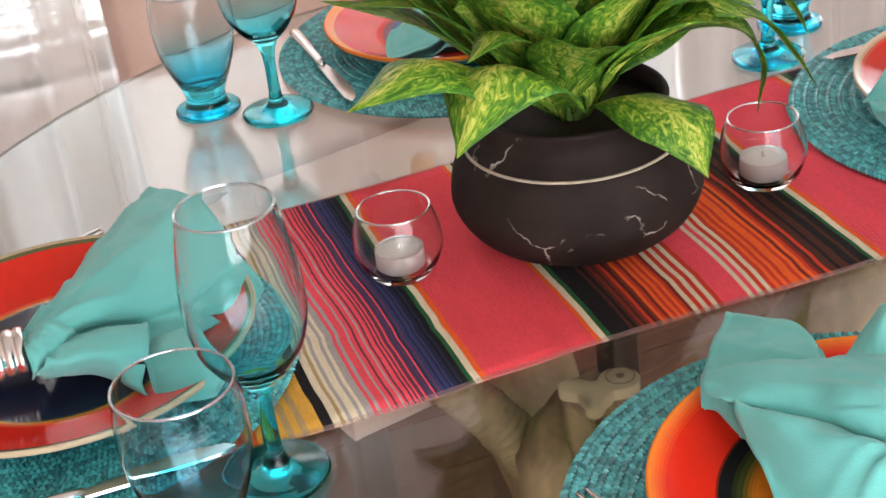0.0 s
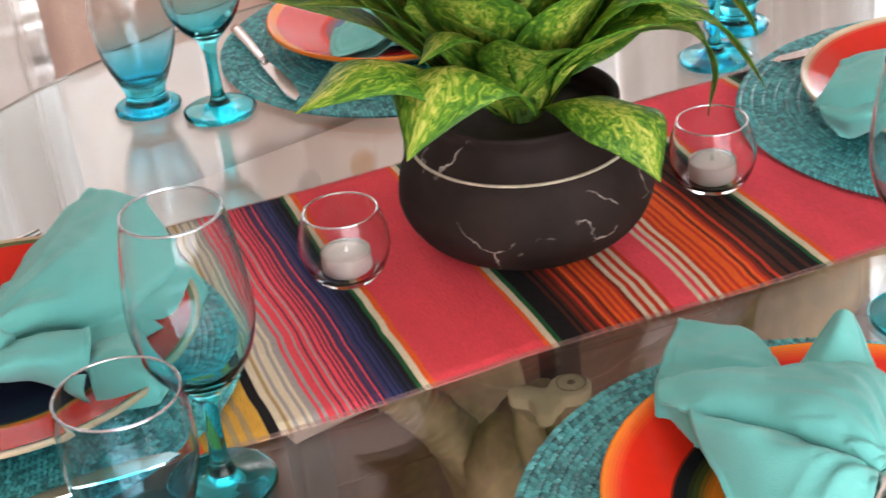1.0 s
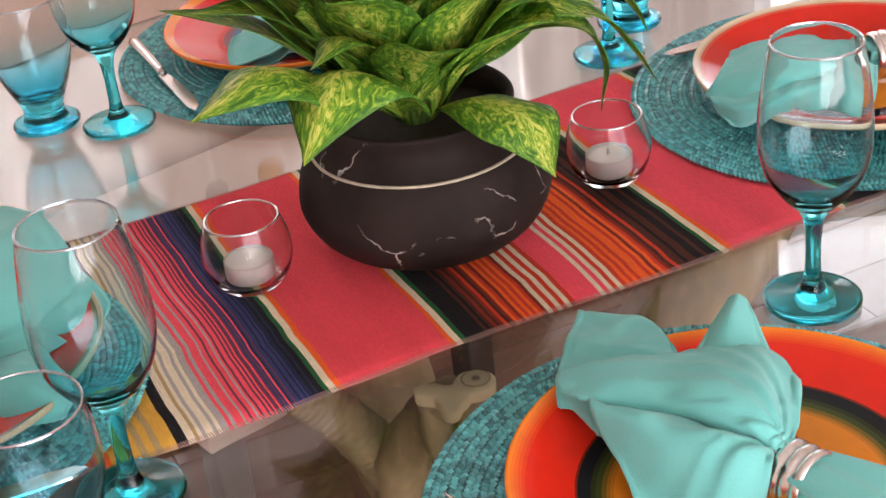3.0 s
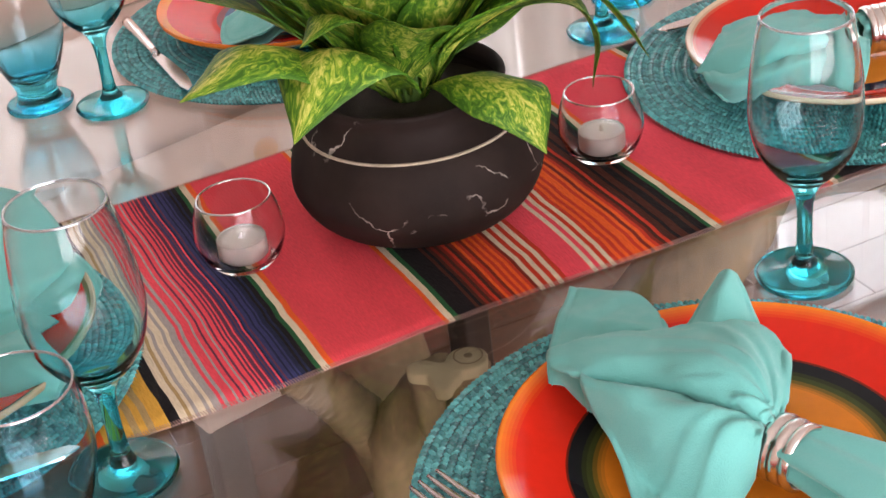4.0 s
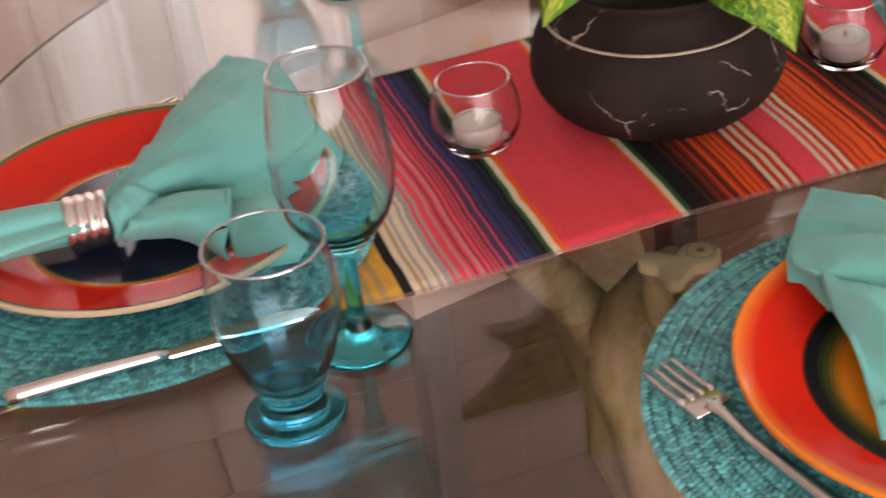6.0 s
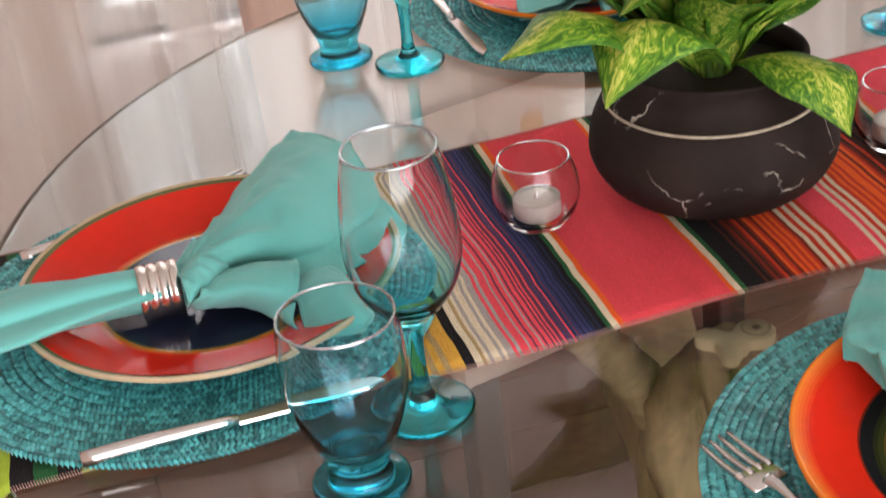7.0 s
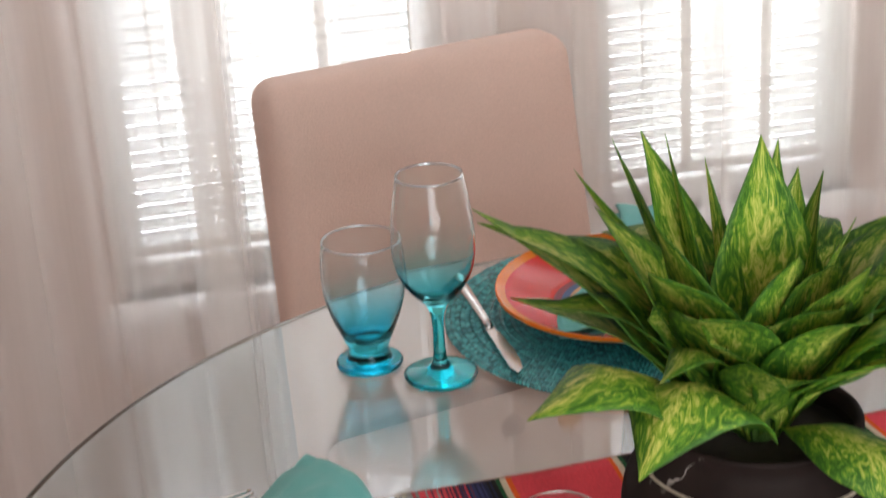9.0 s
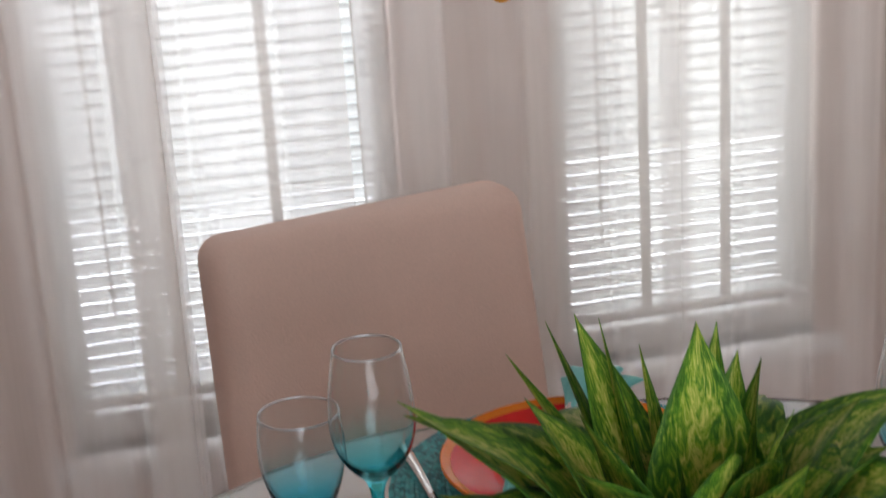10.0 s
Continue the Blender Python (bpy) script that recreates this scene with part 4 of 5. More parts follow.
def finer(profile, n=3):
    """Rounds a profile, keeping its first and last points."""
    pts = smooth_curve([(r, z, 0) for r, z in profile], n)
    return [(max(p.x, 0.0), p.y) for p in pts]


def goblet():
    g = thing("water_goblet", "footed water goblet shading from clear rim to blue foot", "goblet", group="water goblets")
    out = [(0, 0.0), (0.028, 0.0), (0.0315, 0.0014), (0.0320, 0.0034), (0.0300, 0.0052), (0.0220, 0.0072), (0.0205, 0.0105), (0.0195, 0.0155), (0.0200, 0.0210), (0.0245, 0.032), (0.0320, 0.050), (0.0375, 0.070), (0.0395, 0.090), (0.0385, 0.112), (0.0365, 0.1265)]
    inn = [(0.0361, 0.1275), (0.0355, 0.1265), (0.0375, 0.112), (0.0384, 0.090), (0.0362, 0.070), (0.0300, 0.051), (0.0215, 0.035), (0.0120, 0.0275), (0, 0.0255)]
    body = finer(out + inn)
    part("foot", lathe(body[:19], 56), "goblet", g)
    bowl = body[18:]
    part("bowl", lathe(bowl, 56), "goblet", g)
    part("rim", lip(0.0360, 0.1270), "lip", g, "thin clear rim with an added highlight ring")
    return g


def votive():
    c = thing("candle_holder", "small round clear glass candle holder on the runner", "candle holder", group="candle holders")
    out = [(0, 0.0), (0.020, 0.0), (0.0235, 0.0018), (0.0300, 0.0100), (0.0342, 0.0220), (0.0350, 0.0300), (0.0335, 0.0420), (0.0300, 0.0530), (0.0285, 0.0570)]
    inn = [(0.0280, 0.0575), (0.0274, 0.0570), (0.0289, 0.0530), (0.0324, 0.0420), (0.0338, 0.0300), (0.0330, 0.0220), (0.0282, 0.0115), (0.0215, 0.0062), (0, 0.0055)]
    body = finer(out + inn)
    part("glass_base", lathe(body[:7], 48), "votive", c)
    part("glass_wall", lathe(body[6:], 48), "votive", c)
    part("rim", lip(0.0279, 0.0572), "lip", c)
    return c


def tealight():
    c = thing("tealight", "unlit off-white tealight candle standing in a glass holder", "candle", group="tealights")
    cup = part("cup", lathe([(0, 0.0), (0.0185, 0.0), (0.0192, 0.0008), (0.0192, 0.0163), (0.0188, 0.0170), (0.0183, 0.0163), (0.0183, 0.0153), (0, 0.0151)], 36), "foil", c)
    wax = part("wax", lathe([(0, 0.0153), (0.0182, 0.0153), (0.0182, 0.0160), (0.012, 0.0156), (0, 0.0160)], 32), "wax", c)
    part("wick", tube([(0, 0, 0.0158), (0.0004, 0, 0.0180), (0.0012, 0.0004, 0.0203)], [0.0020, 0.0014, 0.0010], 7, 3), "wick", wax)
    return c


def facing(x, y, turn, z=TOP):
    return pose(x, y, z, 0, 0, turn)


# four settings: mat, plate, facing (0: seat at -y side)
mat0 = placemat()
mat0.matrix_basis = facing(0.122, -0.389, 0)
copy_thing(mat0, facing(-0.317, 0.016, -90, TOP + 0.0025))
copy_thing(mat0, facing(0.176, 0.443, 180))
copy_thing(mat0, facing(0.526, 0.021, 90, TOP + 0.0025))

MZ = TOP + 0.0068
plate(BRIGHT, 0.142, "red glazed plate with an orange rim and black ring").matrix_basis = facing(0.125, -0.400, 0, MZ)
plate(DARK, 0.143, "red glazed plate with a navy centre and cream rim").matrix_basis = facing(-0.297, 0.013, -90, MZ + 0.0025)
plate(CORAL, 0.128, "coral glazed plate with orange rim and blue ring").matrix_basis = facing(0.165, 0.440, 180, MZ)
plate(WHITE_RIM, 0.133, "red glazed plate with a pale rim").matrix_basis = facing(0.517, 0.009, 90, MZ + 0.0025)

PZ = MZ + 0.0145
WELL = 0.769                     # height of the plates' wells
folded_napkin([
    ("back_corner", [
        [(-0.011, 0.213, 0.023), (0.002, 0.191, 0.027), (0.016, 0.170, 0.029), (0.012, 0.132, 0.031)],
        [(-0.038, 0.182, 0.022), (-0.021, 0.164, 0.028), (-0.004, 0.142, 0.032), (0.008, 0.117, 0.033)],
        [(-0.060, 0.155, 0.020), (-0.043, 0.136, 0.028), (-0.020, 0.121, 0.031), (0.005, 0.102, 0.032)],
    ]),
    ("peak", [
        [(0.050, 0.124, 0.057), (0.052, 0.118, 0.061), (0.057, 0.118, 0.057)],
        [(0.032, 0.118, 0.045), (0.032, 0.100, 0.055), (0.052, 0.096, 0.049)],
        [(0.005, 0.104, 0.035), (0.015, 0.084, 0.043), (0.042, 0.067, 0.041)],
    ]),
    ("top_fold", [
        [(-0.063, 0.143, 0.027), (-0.023, 0.135, 0.031), (0.011, 0.110, 0.037), (0.047, 0.086, 0.039), (0.051, 0.053, 0.031)],
        [(-0.070, 0.136, 0.034), (-0.030, 0.119, 0.044), (0.002, 0.092, 0.051), (0.036, 0.070, 0.051), (0.043, 0.043, 0.042)],
        [(-0.077, 0.122, 0.035), (-0.044, 0.081, 0.051), (-0.019, 0.051, 0.061), (0.005, 0.030, 0.061), (0.027, 0.021, 0.046)],
        [(-0.075, 0.101, 0.041), (-0.045, 0.067, 0.046), (-0.026, 0.030, 0.053), (-0.008, 0.007, 0.055), (0.013, 0.006, 0.046)],
        [(-0.066, 0.101, 0.034), (-0.035, 0.065, 0.034), (-0.016, 0.028, 0.039), (-0.007, -0.001, 0.043), (0.006, 0.000, 0.041)],
    ]),
    ("front_fold", [
        [(-0.064, 0.103, 0.039), (-0.038, 0.065, 0.039), (-0.018, 0.026, 0.043), (-0.009, -0.002, 0.044)],
        [(-0.073, 0.090, 0.047), (-0.054, 0.039, 0.053), (-0.030, 0.007, 0.054), (-0.016, -0.012, 0.048)],
        [(-0.073, 0.078, 0.031), (-0.061, 0.024, 0.037), (-0.039, -0.005, 0.043), (-0.018, -0.012, 0.041)],
        [(-0.078, 0.040, 0.018), (-0.066, 0.006, 0.013), (-0.046, -0.012, 0.022), (-0.021, -0.012, 0.029)],
        [(-0.097, -0.015, 0.010), (-0.069, -0.021, 0.008), (-0.048, -0.023, 0.010), (-0.022, -0.011, 0.021)],
    ]),
    ("tucked_corner", [
        [(-0.067, 0.142, 0.030), (-0.064, 0.132, 0.033), (-0.060, 0.112, 0.037)],
        [(-0.072, 0.134, 0.024), (-0.068, 0.124, 0.026), (-0.064, 0.100, 0.029)],
        [(-0.075, 0.128, 0.019), (-0.067, 0.116, 0.020), (-0.069, 0.086, 0.021)],
    ]),
], pose(0.133, -0.420, WELL), (0.045, -0.140), 0.006, 3, "turquoise cotton napkin fanned out from a metal ring")
folded_napkin([
    ("wide_fold", [
        [(0.022, 0.036, 0.031), (0.039, 0.064, 0.029), (0.081, 0.125, 0.031), (0.133, 0.180, 0.037)],
        [(0.021, 0.003, 0.043), (0.053, 0.021, 0.053), (0.100, 0.063, 0.057), (0.152, 0.142, 0.047)],
        [(0.023, -0.013, 0.046), (0.063, -0.009, 0.051), (0.109, 0.031, 0.051), (0.165, 0.110, 0.043)],
        [(0.028, -0.014, 0.043), (0.069, -0.008, 0.037), (0.110, 0.004, 0.031), (0.171, 0.047, 0.027)],
        [(0.032, -0.007, 0.037), (0.068, -0.003, 0.027), (0.101, -0.002, 0.019), (0.135, 0.016, 0.015)],
        [(0.032, -0.016, 0.030), (0.068, -0.020, 0.021), (0.101, -0.030, 0.012), (0.140, -0.016, 0.010)],
    ]),
    ("far_tip", [
        [(0.109, 0.014, 0.021), (0.142, 0.030, 0.023), (0.174, 0.052, 0.023)],
        [(0.103, 0.011, 0.015), (0.142, 0.009, 0.019), (0.183, 0.015, 0.019)],
        [(0.106, 0.008, 0.011), (0.139, -0.001, 0.013), (0.173, -0.003, 0.014)],
    ]),
    ("rolled_fold", [
        [(0.025, -0.007, 0.031), (0.044, -0.005, 0.031), (0.068, -0.003, 0.027), (0.092, -0.008, 0.025)],
        [(0.020, -0.039, 0.043), (0.044, -0.038, 0.045), (0.068, -0.040, 0.043), (0.089, -0.040, 0.039)],
        [(0.016, -0.050, 0.043), (0.041, -0.055, 0.043), (0.063, -0.060, 0.039), (0.084, -0.054, 0.033)],
        [(0.010, -0.043, 0.033), (0.040, -0.045, 0.027), (0.057, -0.050, 0.019), (0.074, -0.064, 0.015)],
        [(0.013, -0.027, 0.021), (0.042, -0.026, 0.013), (0.061, -0.042, 0.007), (0.080, -0.074, 0.006)],
    ]),
    ("side_fold", [
        [(0.084, -0.020, 0.019), (0.105, -0.023, 0.023), (0.118, -0.038, 0.023), (0.123, -0.065, 0.020)],
        [(0.081, -0.053, 0.023), (0.100, -0.066, 0.031), (0.114, -0.082, 0.029), (0.129, -0.093, 0.017)],
        [(0.081, -0.069, 0.011), (0.094, -0.082, 0.019), (0.111, -0.095, 0.019), (0.122, -0.103, 0.013)],
        [(0.083, -0.077, 0.007), (0.095, -0.090, 0.008), (0.107, -0.096, 0.009), (0.119, -0.098, 0.009)],
    ]),
    ("gathered_neck", [
        [(0.007, 0.016, 0.031), (0.017, 0.031, 0.035), (0.026, 0.049, 0.034)],
        [(0.007, -0.031, 0.047), (0.022, -0.017, 0.051), (0.038, 0.013, 0.046)],
        [(0.007, -0.046, 0.039), (0.021, -0.039, 0.045), (0.041, -0.017, 0.043)],
        [(0.005, -0.036, 0.027), (0.021, -0.031, 0.031), (0.043, -0.006, 0.031)],
    ]),
], pose(-0.328, -0.008, WELL), (-0.150, 0.010), 0.004, 5, "turquoise cotton napkin spread from a ring on a dark plate")
napkin([[(-50, 0.08, 0.012, 0.0), (-40, 0.13, 0.012, 0.006), (-22, 0.11, 0.020, 0.012), (4, 0.145, 0.012, 0.006)], [(-6, 0.10, 0.02, 0.01), (14, 0.125, 0.024, 0.012), (34, 0.15, 0.012, 0.008), (50, 0.09, 0.012, 0.004)]],
       20, 0.12, 8, "turquoise cotton napkin fanned on a coral plate").matrix_basis = facing(0.185, 0.48, 170, PZ)
folded_napkin([
    ("top_fold", [
        [(-0.104, 0.066, 0.034), (-0.060, 0.053, 0.040), (-0.014, 0.006, 0.040)],
        [(-0.135, 0.029, 0.045), (-0.097, 0.003, 0.053), (-0.042, -0.032, 0.051)],
        [(-0.157, 0.010, 0.043), (-0.126, -0.028, 0.053), (-0.073, -0.039, 0.047)],
        [(-0.171, 0.008, 0.031), (-0.148, -0.029, 0.038), (-0.065, -0.024, 0.034)],
    ]),
    ("front_fold", [
        [(-0.159, 0.020, 0.028), (-0.143, -0.007, 0.036), (-0.107, -0.025, 0.040), (-0.060, -0.020, 0.040)],
        [(-0.173, -0.006, 0.032), (-0.161, -0.036, 0.040), (-0.125, -0.049, 0.043), (-0.077, -0.041, 0.040)],
        [(-0.170, -0.014, 0.024), (-0.155, -0.035, 0.026), (-0.124, -0.045, 0.030), (-0.079, -0.041, 0.028)],
        [(-0.167, -0.023, 0.018), (-0.150, -0.028, 0.016), (-0.126, -0.033, 0.020), (-0.089, -0.047, 0.018)],
    ]),
    ("side_fold", [
        [(-0.059, -0.007, 0.040), (-0.045, -0.019, 0.042), (-0.031, -0.037, 0.038)],
        [(-0.076, -0.033, 0.034), (-0.070, -0.054, 0.040), (-0.054, -0.064, 0.034)],
        [(-0.085, -0.040, 0.014), (-0.083, -0.065, 0.018), (-0.070, -0.076, 0.016)],
    ]),
], pose(0.530, -0.012, WELL + 0.0035), (0.110, -0.030), 0.004, 9, "turquoise cotton napkin drooping over a red plate's edge")

f0 = fork()
f0.matrix_basis = pose(-0.014, -0.403, MZ + 0.001, 0, 0, 14)
copy_thing(f0, pose(-0.335, 0.167, MZ + 0.0035, 0, 0, -78))
copy_thing(f0, pose(0.34, 0.45, MZ + 0.001, 0, 0, 180))
copy_thing(f0, pose(0.535, -0.15, MZ + 0.0035, 0, 0, 92))
k0 = knife()
k0.matrix_basis = pose(0.272, -0.385, MZ + 0.001, 0, 0, 6)
copy_thing(k0, pose(-0.310, -0.150, MZ + 0.0035, 0, 0, -91))
copy_thing(k0, pose(0.025, 0.440, MZ + 0.001, 0, 0, 180))
copy_thing(k0, pose(0.53, 0.165, MZ + 0.0035, 0, 0, 90))

w0 = wine_glass()
w0.matrix_basis = pose(-0.189, -0.175, TOP)
copy_thing(w0, pose(-0.039, 0.380, TOP, 0, 0, 40))
copy_thing(w0, pose(0.295, -0.233, TOP, 0, 0, 80))
copy_thing(w0, pose(0.404, 0.225, TOP, 0, 0, 120))
g0 = goblet()
g0.matrix_basis = pose(-0.247, -0.231, TOP)
copy_thing(g0, pose(-0.097, 0.429, TOP, 0, 0, 50))
copy_thing(g0, pose(0.369, -0.319, TOP, 0, 0, 90))
copy_thing(g0, pose(0.462, 0.283, TOP, 0, 0, 20))
v0 = votive()
v0.matrix_basis = pose(-0.034, 0.026, TOP + 0.0026)
copy_thing(v0, pose(0.274, 0.008, TOP + 0.0026, 0, 0, 60))
t0 = tealight()
t0.matrix_basis = pose(-0.034, 0.026, TOP + 0.0084)
copy_thing(t0, pose(0.274, 0.008, TOP + 0.0084, 0, 0, 60))

# ---- plant ----
PX, PY = 0.113, 0.014
rnd = random.Random(11)
plant = thing("potted_plant", "bushy variegated green plant in a dark scuffed clay bowl", "plant", at=pose(PX, PY, TOP + 0.0026))
pot = [(0, 0.0), (0.050, 0.0), (0.056, 0.0015), (0.074, 0.0095), (0.0890, 0.0220), (0.0975, 0.0380), (0.0982, 0.0500), (0.0950, 0.0660), (0.0880, 0.0810), (0.0835, 0.0865), (0.0780, 0.0930), (0.0735, 0.1010), (0.0730, 0.1080), (0.0750, 0.1150),
       (0.0735, 0.1175), (0.0700, 0.1165), (0.0680, 0.1080), (0.0680, 0.0960), (0, 0.0940)]
part("pot", lathe(finer(pot), 80), "clay", plant, "dark brown clay bowl with pale cracks")
part("groove", lathe([(0.0842, 0.0846), (0.0855, 0.0853), (0.0852, 0.0864), (0.0838, 0.0870), (0.0830, 0.0858), (0.0842, 0.0846)], 80), "band", plant, "thin pale line round the shoulder")
part("soil", lathe([(0, 0.101), (0.03, 0.103), (0.05, 0.099), (0.0685, 0.097), (0.0685, 0.0945), (0, 0.0945)], 40), "soil", plant)


def leaf(path, width, fold=0.15, roll=0.0, nu=20, nv=8, full=0.42, twist=0.0):
    """A broad pointed leaf along a smooth path, bent along the midrib; full: where it is widest."""
    n = max(2, nu // (len(path) - 1))
    line = smooth_curve(path, n)
    nu = len(line) - 1
    sd = rnd.uniform(0, 50)
    verts, faces = [], []
    ax = (line[-1] - line[0]).normalized()
    side = ax.cross(Vector((0, 0, 1)))
    side = Vector((1, 0, 0)) if side.length < 0.05 else side.normalized()
    side = Matrix.Rotation(roll, 3, ax) @ side
    for i, c in enumerate(line):
        t = i / nu
        tan = (line[min(i + 1, nu)] - line[max(i - 1, 0)]).normalized()
        sv = (side - tan * side.dot(tan)).normalized()
        sv = Matrix.Rotation(twist * t, 3, tan) @ sv
        nrm = sv.cross(tan)
        s = max(0.0, (t - 0.10) / 0.90)
        if t < 0.10:
            w = 0.06
        elif s < full:
            w = math.sin(math.pi / 2 * s / full) ** 0.85 + 0.06 * (1 - s / full)
        else:
            q = (s - full) / (1 - full)
            w = (1 - q) ** 1.3 * (1 + 1.15 * q)
        for j in range(nv + 1):
            v = 2 * j / nv - 1
            wav = (0.07 * math.sin(8 * t + sd + 2.2 * v) + 0.04 * math.sin(17 * t + sd)) * abs(v)
            verts.append(c + sv * (v * w * width / 2) + nrm * ((abs(v) ** 1.3 * fold + wav) * w * width / 2))
    for i in range(nu):
        for j in range(nv):
            a = i * (nv + 1) + j
            faces.append((a, a + nv + 1, a + nv + 2, a + 1))
    me = mesh_of(verts, faces)
    uv = me.uv_layers.new(name="leaf")
    data = []
    for p in me.polygons:
        for li in p.loop_indices:
            q = me.loops[li].vertex_index
            data += [(q // (nv + 1)) / nu, (q % (nv + 1)) / nv]
    uv.data.foreach_set("uv", data)
    ob = part("leaf", me, "leaf", plant)
    s = ob.modifiers.new("thick", "SOLIDIFY")
    s.thickness = 0.0006
    return ob


PB = TOP + 0.0026


def leaf_to(x, y, z, width, arch, rise=0.5, **kw):
    """A leaf whose tip is at a place of the room; arch: how far it bows up on the way."""
    tip = Vector((x - PX, y - PY, z - PB))
    flat = Vector((tip.x, tip.y, 0))
    root = flat.normalized() * 0.016 + Vector((rnd.uniform(-0.006, 0.006), rnd.uniform(-0.006, 0.006), 0.105))
    ax = tip - root
    path = [root, root + ax * 0.28 + Vector((0, 0, arch * 0.75)), root + ax * 0.62 + Vector((0, 0, arch)), tip]
    return leaf(path, width, **kw)


def bent_leaf(places, width, **kw):
    """A leaf along places of the room."""
    return leaf([Vector((x - PX, y - PY, z - PB)) for x, y, z in places], width, **kw)


# low outer leaves, drooping over the bowl
leaf_to(-0.076, -0.049, 0.930, 0.100, 0.040, fold=-0.28, full=0.45)
leaf_to(-0.015, -0.090, 0.896, 0.118, 0.055, fold=-0.32, full=0.45)
bent_leaf([(0.118, 0.000, 0.862), (0.130, -0.055, 0.890), (0.146, -0.105, 0.888), (0.150, -0.134, 0.853)], 0.066, fold=-0.25, full=0.55)
bent_leaf([(0.125, 0.005, 0.865), (0.190, -0.005, 0.908), (0.236, -0.020, 0.906), (0.249, -0.034, 0.880), (0.242, -0.040, 0.841)], 0.034, fold=0.2, full=0.5)
bent_leaf([(0.130, 0.010, 0.865), (0.200, 0.000, 0.918), (0.258, -0.010, 0.905), (0.286, -0.015, 0.872), (0.306, -0.020, 0.839)], 0.026, fold=0.25, full=0.5)
bent_leaf([(0.130, 0.015, 0.866), (0.200, 0.010, 0.930), (0.265, 0.004, 0.928), (0.296, 0.001, 0.900), (0.312, 0.000, 0.872)], 0.034, fold=0.2, full=0.5)
leaf_to(-0.075, 0.063, 1.026, 0.080, 0.030, fold=0.25, full=0.4)
leaf_to(-0.055, 0.005, 0.985, 0.070, 0.030, fold=0.2)
leaf_to(0.005, -0.075, 0.955, 0.045, 0.040, fold=-0.2)
leaf_to(0.28, 0.03, 1.00, 0.080, 0.030, fold=0.15)
leaf_to(0.285, -0.01, 0.935, 0.075, 0.055, fold=-0.1)
leaf_to(0.21, -0.10, 0.955, 0.075, 0.050, fold=-0.1)
leaf_to(0.235, 0.02, 1.005, 0.070, 0.020, fold=0.25)
leaf_to(0.15, -0.075, 1.015, 0.075, 0.020, fold=0.1)
leaf_to(0.02, -0.02, 1.045, 0.070, 0.012, fold=0.2)
leaf_to(0.27, -0.05, 0.965, 0.085, 0.040, fold=0.1)
leaf_to(0.30, 0.08, 0.955, 0.080, 0.050, fold=0.1)
leaf_to(0.22, 0.14, 0.96, 0.085, 0.050, fold=0.1)
leaf_to(0.05, 0.17, 0.96, 0.085, 0.050, fold=0.1)
leaf_to(-0.03, 0.12, 0.985, 0.080, 0.040, fold=0.1)
# upright leaves
leaf_to(0.061, 0.110, 1.061, 0.078, -0.006, fold=0.25, full=0.42)
leaf_to(0.072, 0.090, 1.063, 0.051, -0.030, fold=0.45, roll=0.9, full=0.45)
leaf_to(0.123, 0.040, 1.071, 0.092, -0.004, fold=0.25, full=0.45)
leaf_to(0.164, 0.100, 1.044, 0.051, -0.006, fold=0.3, full=0.42)
leaf_to(0.046, 0.130, 1.050, 0.046, -0.010, fold=0.45, roll=0.7, full=0.40)
leaf_to(0.013, 0.120, 1.034, 0.044, 0.006, fold=0.4, roll=0.9)
leaf_to(-0.079, 0.060, 1.038, 0.090, 0.012, fold=0.2, full=0.42)
leaf_to(0.002, 0.040, 1.035, 0.074, 0.010, fold=0.25, roll=-0.3)
leaf_to(0.090, 0.060, 1.052, 0.038, 0.0, fold=0.6, roll=1.3)
leaf_to(0.171, 0.080, 1.028, 0.071, -0.006, fold=0.3, roll=0.2)
leaf_to(0.166, 0.030, 1.042, 0.057, -0.008, fold=0.3)
leaf_to(0.166, -0.020, 1.025, 0.086, 0.012, fold=0.15)
leaf_to(0.111, -0.050, 1.018, 0.078, 0.022, fold=0.2, roll=0.4)
leaf_to(0.005, -0.050, 1.023, 0.074, 0.024, fold=0.25)
leaf_to(0.020, -0.080, 1.000, 0.081, 0.030, fold=0.2)
leaf_to(0.138, -0.100, 0.987, 0.086, 0.026, fold=0.15)
leaf_to(-0.065, 0.020, 0.986, 0.078, 0.018, fold=0.15)
leaf_to(0.300, 0.060, 0.990, 0.086, 0.030, fold=0.2)
leaf_to(0.245, 0.000, 0.975, 0.081, 0.030, fold=0.2)
leaf_to(0.240, -0.030, 0.950, 0.090, 0.035, fold=0.1)
leaf_to(0.225, -0.065, 0.930, 0.090, 0.040, fold=0.0)
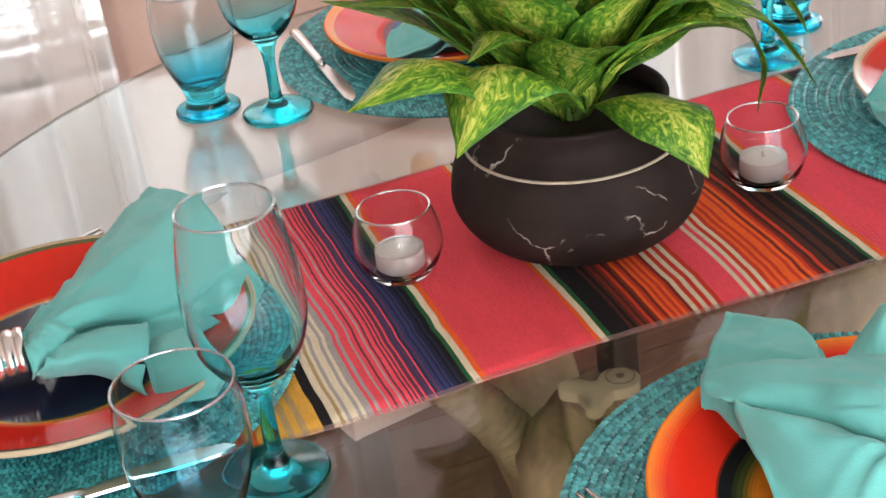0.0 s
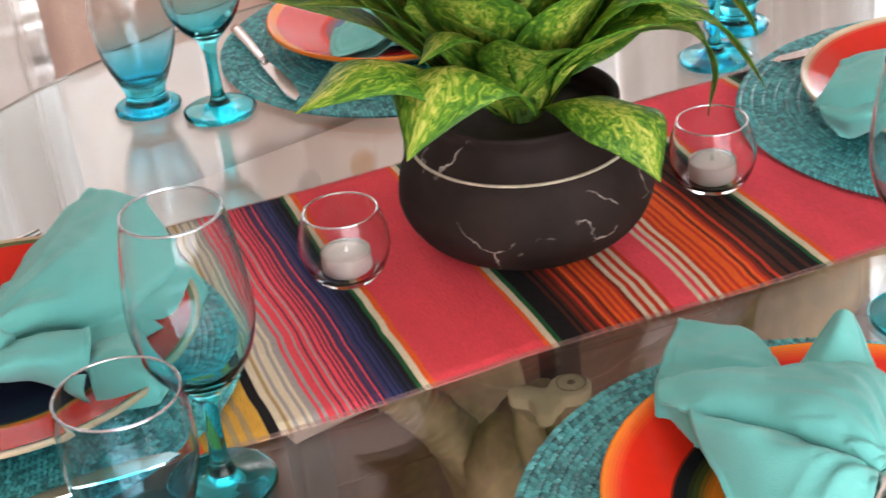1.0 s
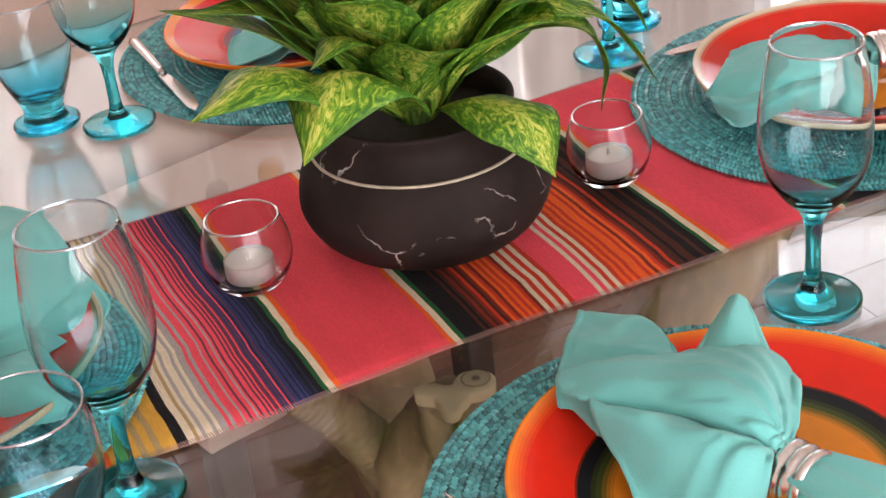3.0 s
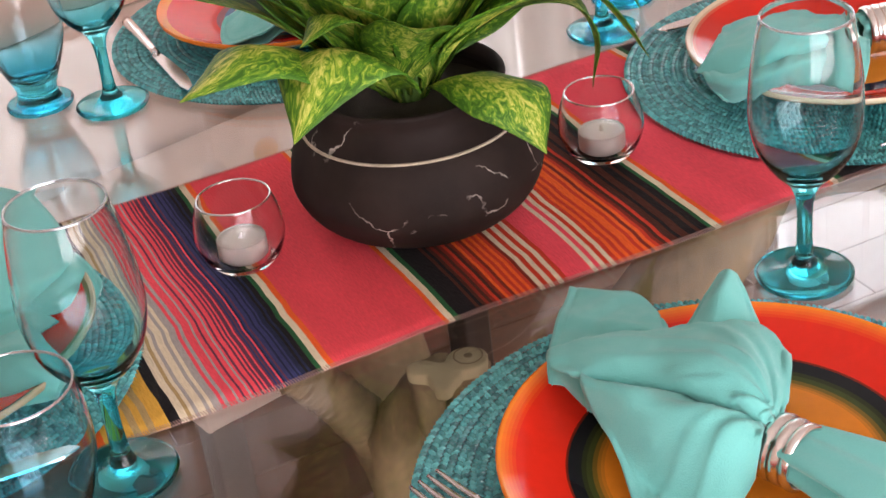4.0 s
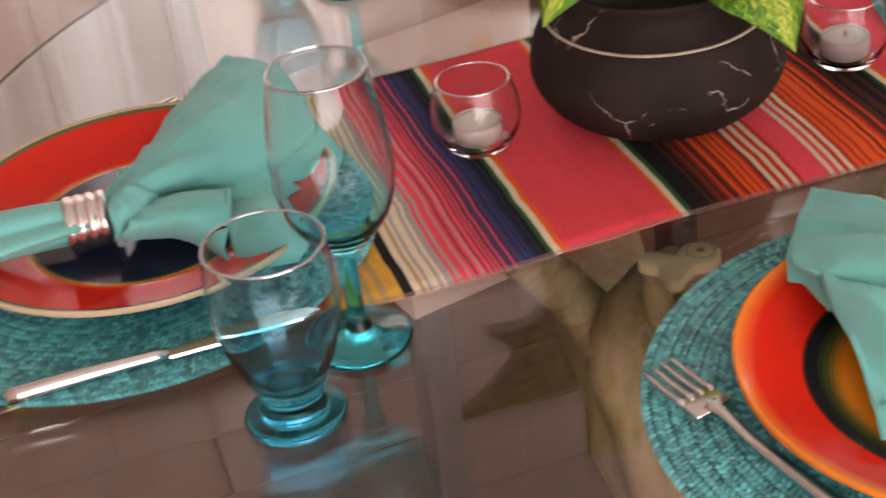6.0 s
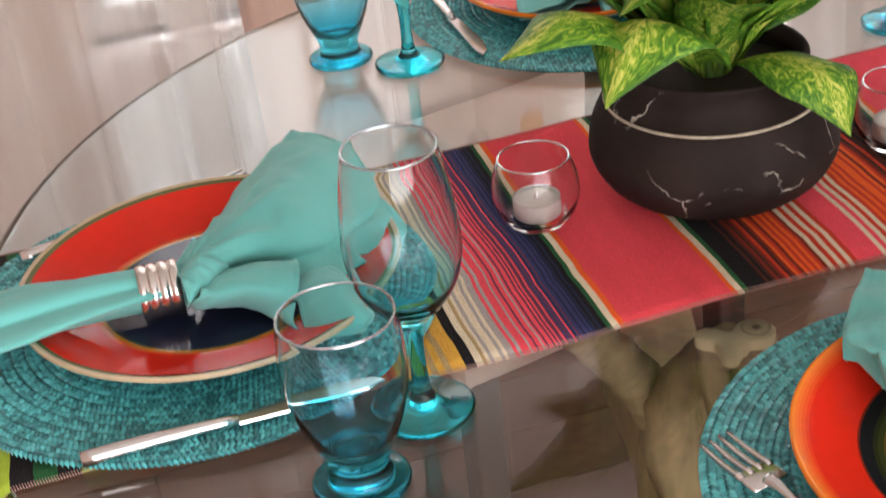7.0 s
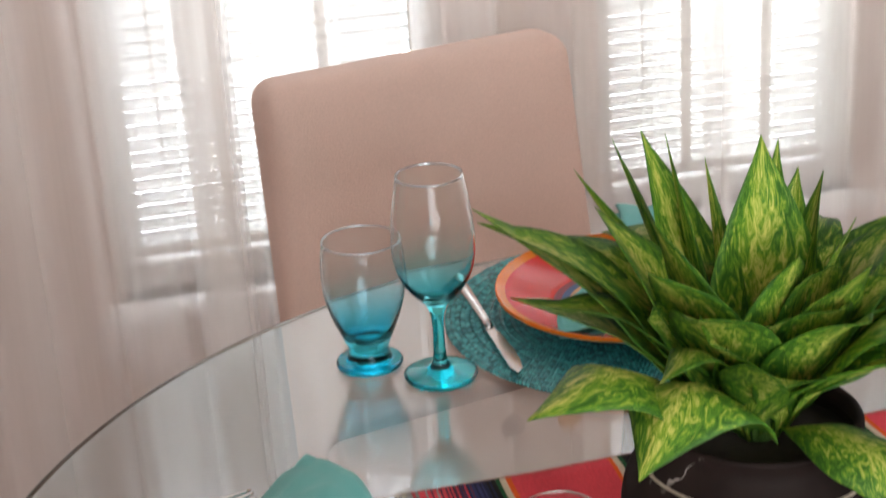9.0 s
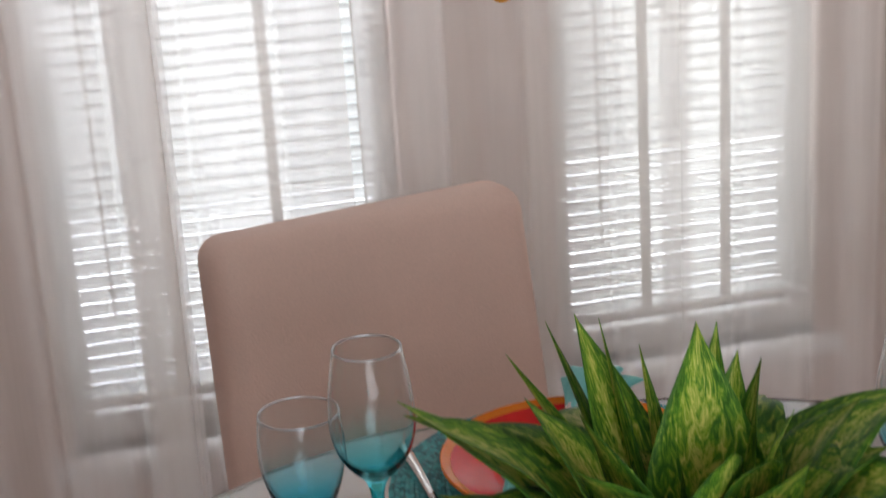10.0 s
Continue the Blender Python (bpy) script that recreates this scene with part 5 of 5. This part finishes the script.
for k in range(34):
    a = k * 2.399 + rnd.uniform(-0.25, 0.25)
    tier = k / 34
    el = radians(16 + 58 * tier + rnd.uniform(-6, 6))
    L = 0.148 - 0.012 * tier + rnd.uniform(-0.030, 0.008)
    out = Vector((math.cos(a), math.sin(a), 0))
    root = out * 0.018 + Vector((0, 0, 0.104 + 0.012 * tier))
    tip = root + out * (L * math.cos(el)) + Vector((0, 0, L * math.sin(el)))
    if tip.x < -0.10 or (tip.y < -0.05 and tip.z < 0.165):
        continue
    midp = root.lerp(tip, 0.5) + Vector((0, 0, rnd.uniform(0.012, 0.030) * (1 - tier))) - out * 0.006
    leaf([root, root.lerp(midp, 0.55) + Vector((0, 0, 0.006)), midp, tip.lerp(midp, 0.35) + Vector((0, 0, 0.006)), tip], rnd.uniform(0.052, 0.074), fold=rnd.uniform(0.05, 0.35), roll=rnd.uniform(-0.45, 0.45), full=rnd.uniform(0.42, 0.52), twist=rnd.uniform(-0.5, 0.5))
for k in range(16):
    a = k * 2.399
    part("stalk", tube([(0.012 * math.cos(a), 0.012 * math.sin(a), 0.098), (0.016 * math.cos(a), 0.016 * math.sin(a), 0.13), (0.03 * math.cos(a), 0.03 * math.sin(a), 0.165)], [0.0035, 0.003, 0.002], 7, 3), "stem", plant)

# ---- floor boards ----
floor = thing("floor", "reddish brown wooden plank floor", "floor", kind="structure")
part("screed", box(X0 - 0.14, X1 + 0.14, Y0 - 0.14, Y1 + 0.14, -0.08, -0.004), "subfloor", floor)
bw, bl = 0.125, 1.30
plank_me = bpy.data.meshes.new("plank")
b = box(-bl / 2 + 0.001, bl / 2 - 0.001, -bw / 2 + 0.001, bw / 2 - 0.001, -0.004, 0.0, 0.0)
bmesh.ops.bevel(b, geom=[e for e in b.edges if all(v.co.z > -0.001 for v in e.verts)], offset=0.0012, segments=1, affect="EDGES")
b.to_mesh(plank_me)
b.free()
plank_me.materials.append(M["plank"])
for j in range(int((Y1 - Y0) / bw) + 1):
    y = Y0 + bw * (j + 0.5)
    if y + bw / 2 > Y1 + 0.08:
        continue
    off = rnd.uniform(0, bl)
    for i in range(-1, 4):
        x0 = max(X0, X0 + off + (i - 1) * bl)
        x1 = min(X1, X0 + off + i * bl)
        if x1 - x0 < 0.03:
            continue
        part("plank", plank_me, None, floor, at=Matrix.LocRotScale(((x0 + x1) / 2, y, rnd.uniform(-0.0004, 0)), None, ((x1 - x0) / bl, 1, 1)))
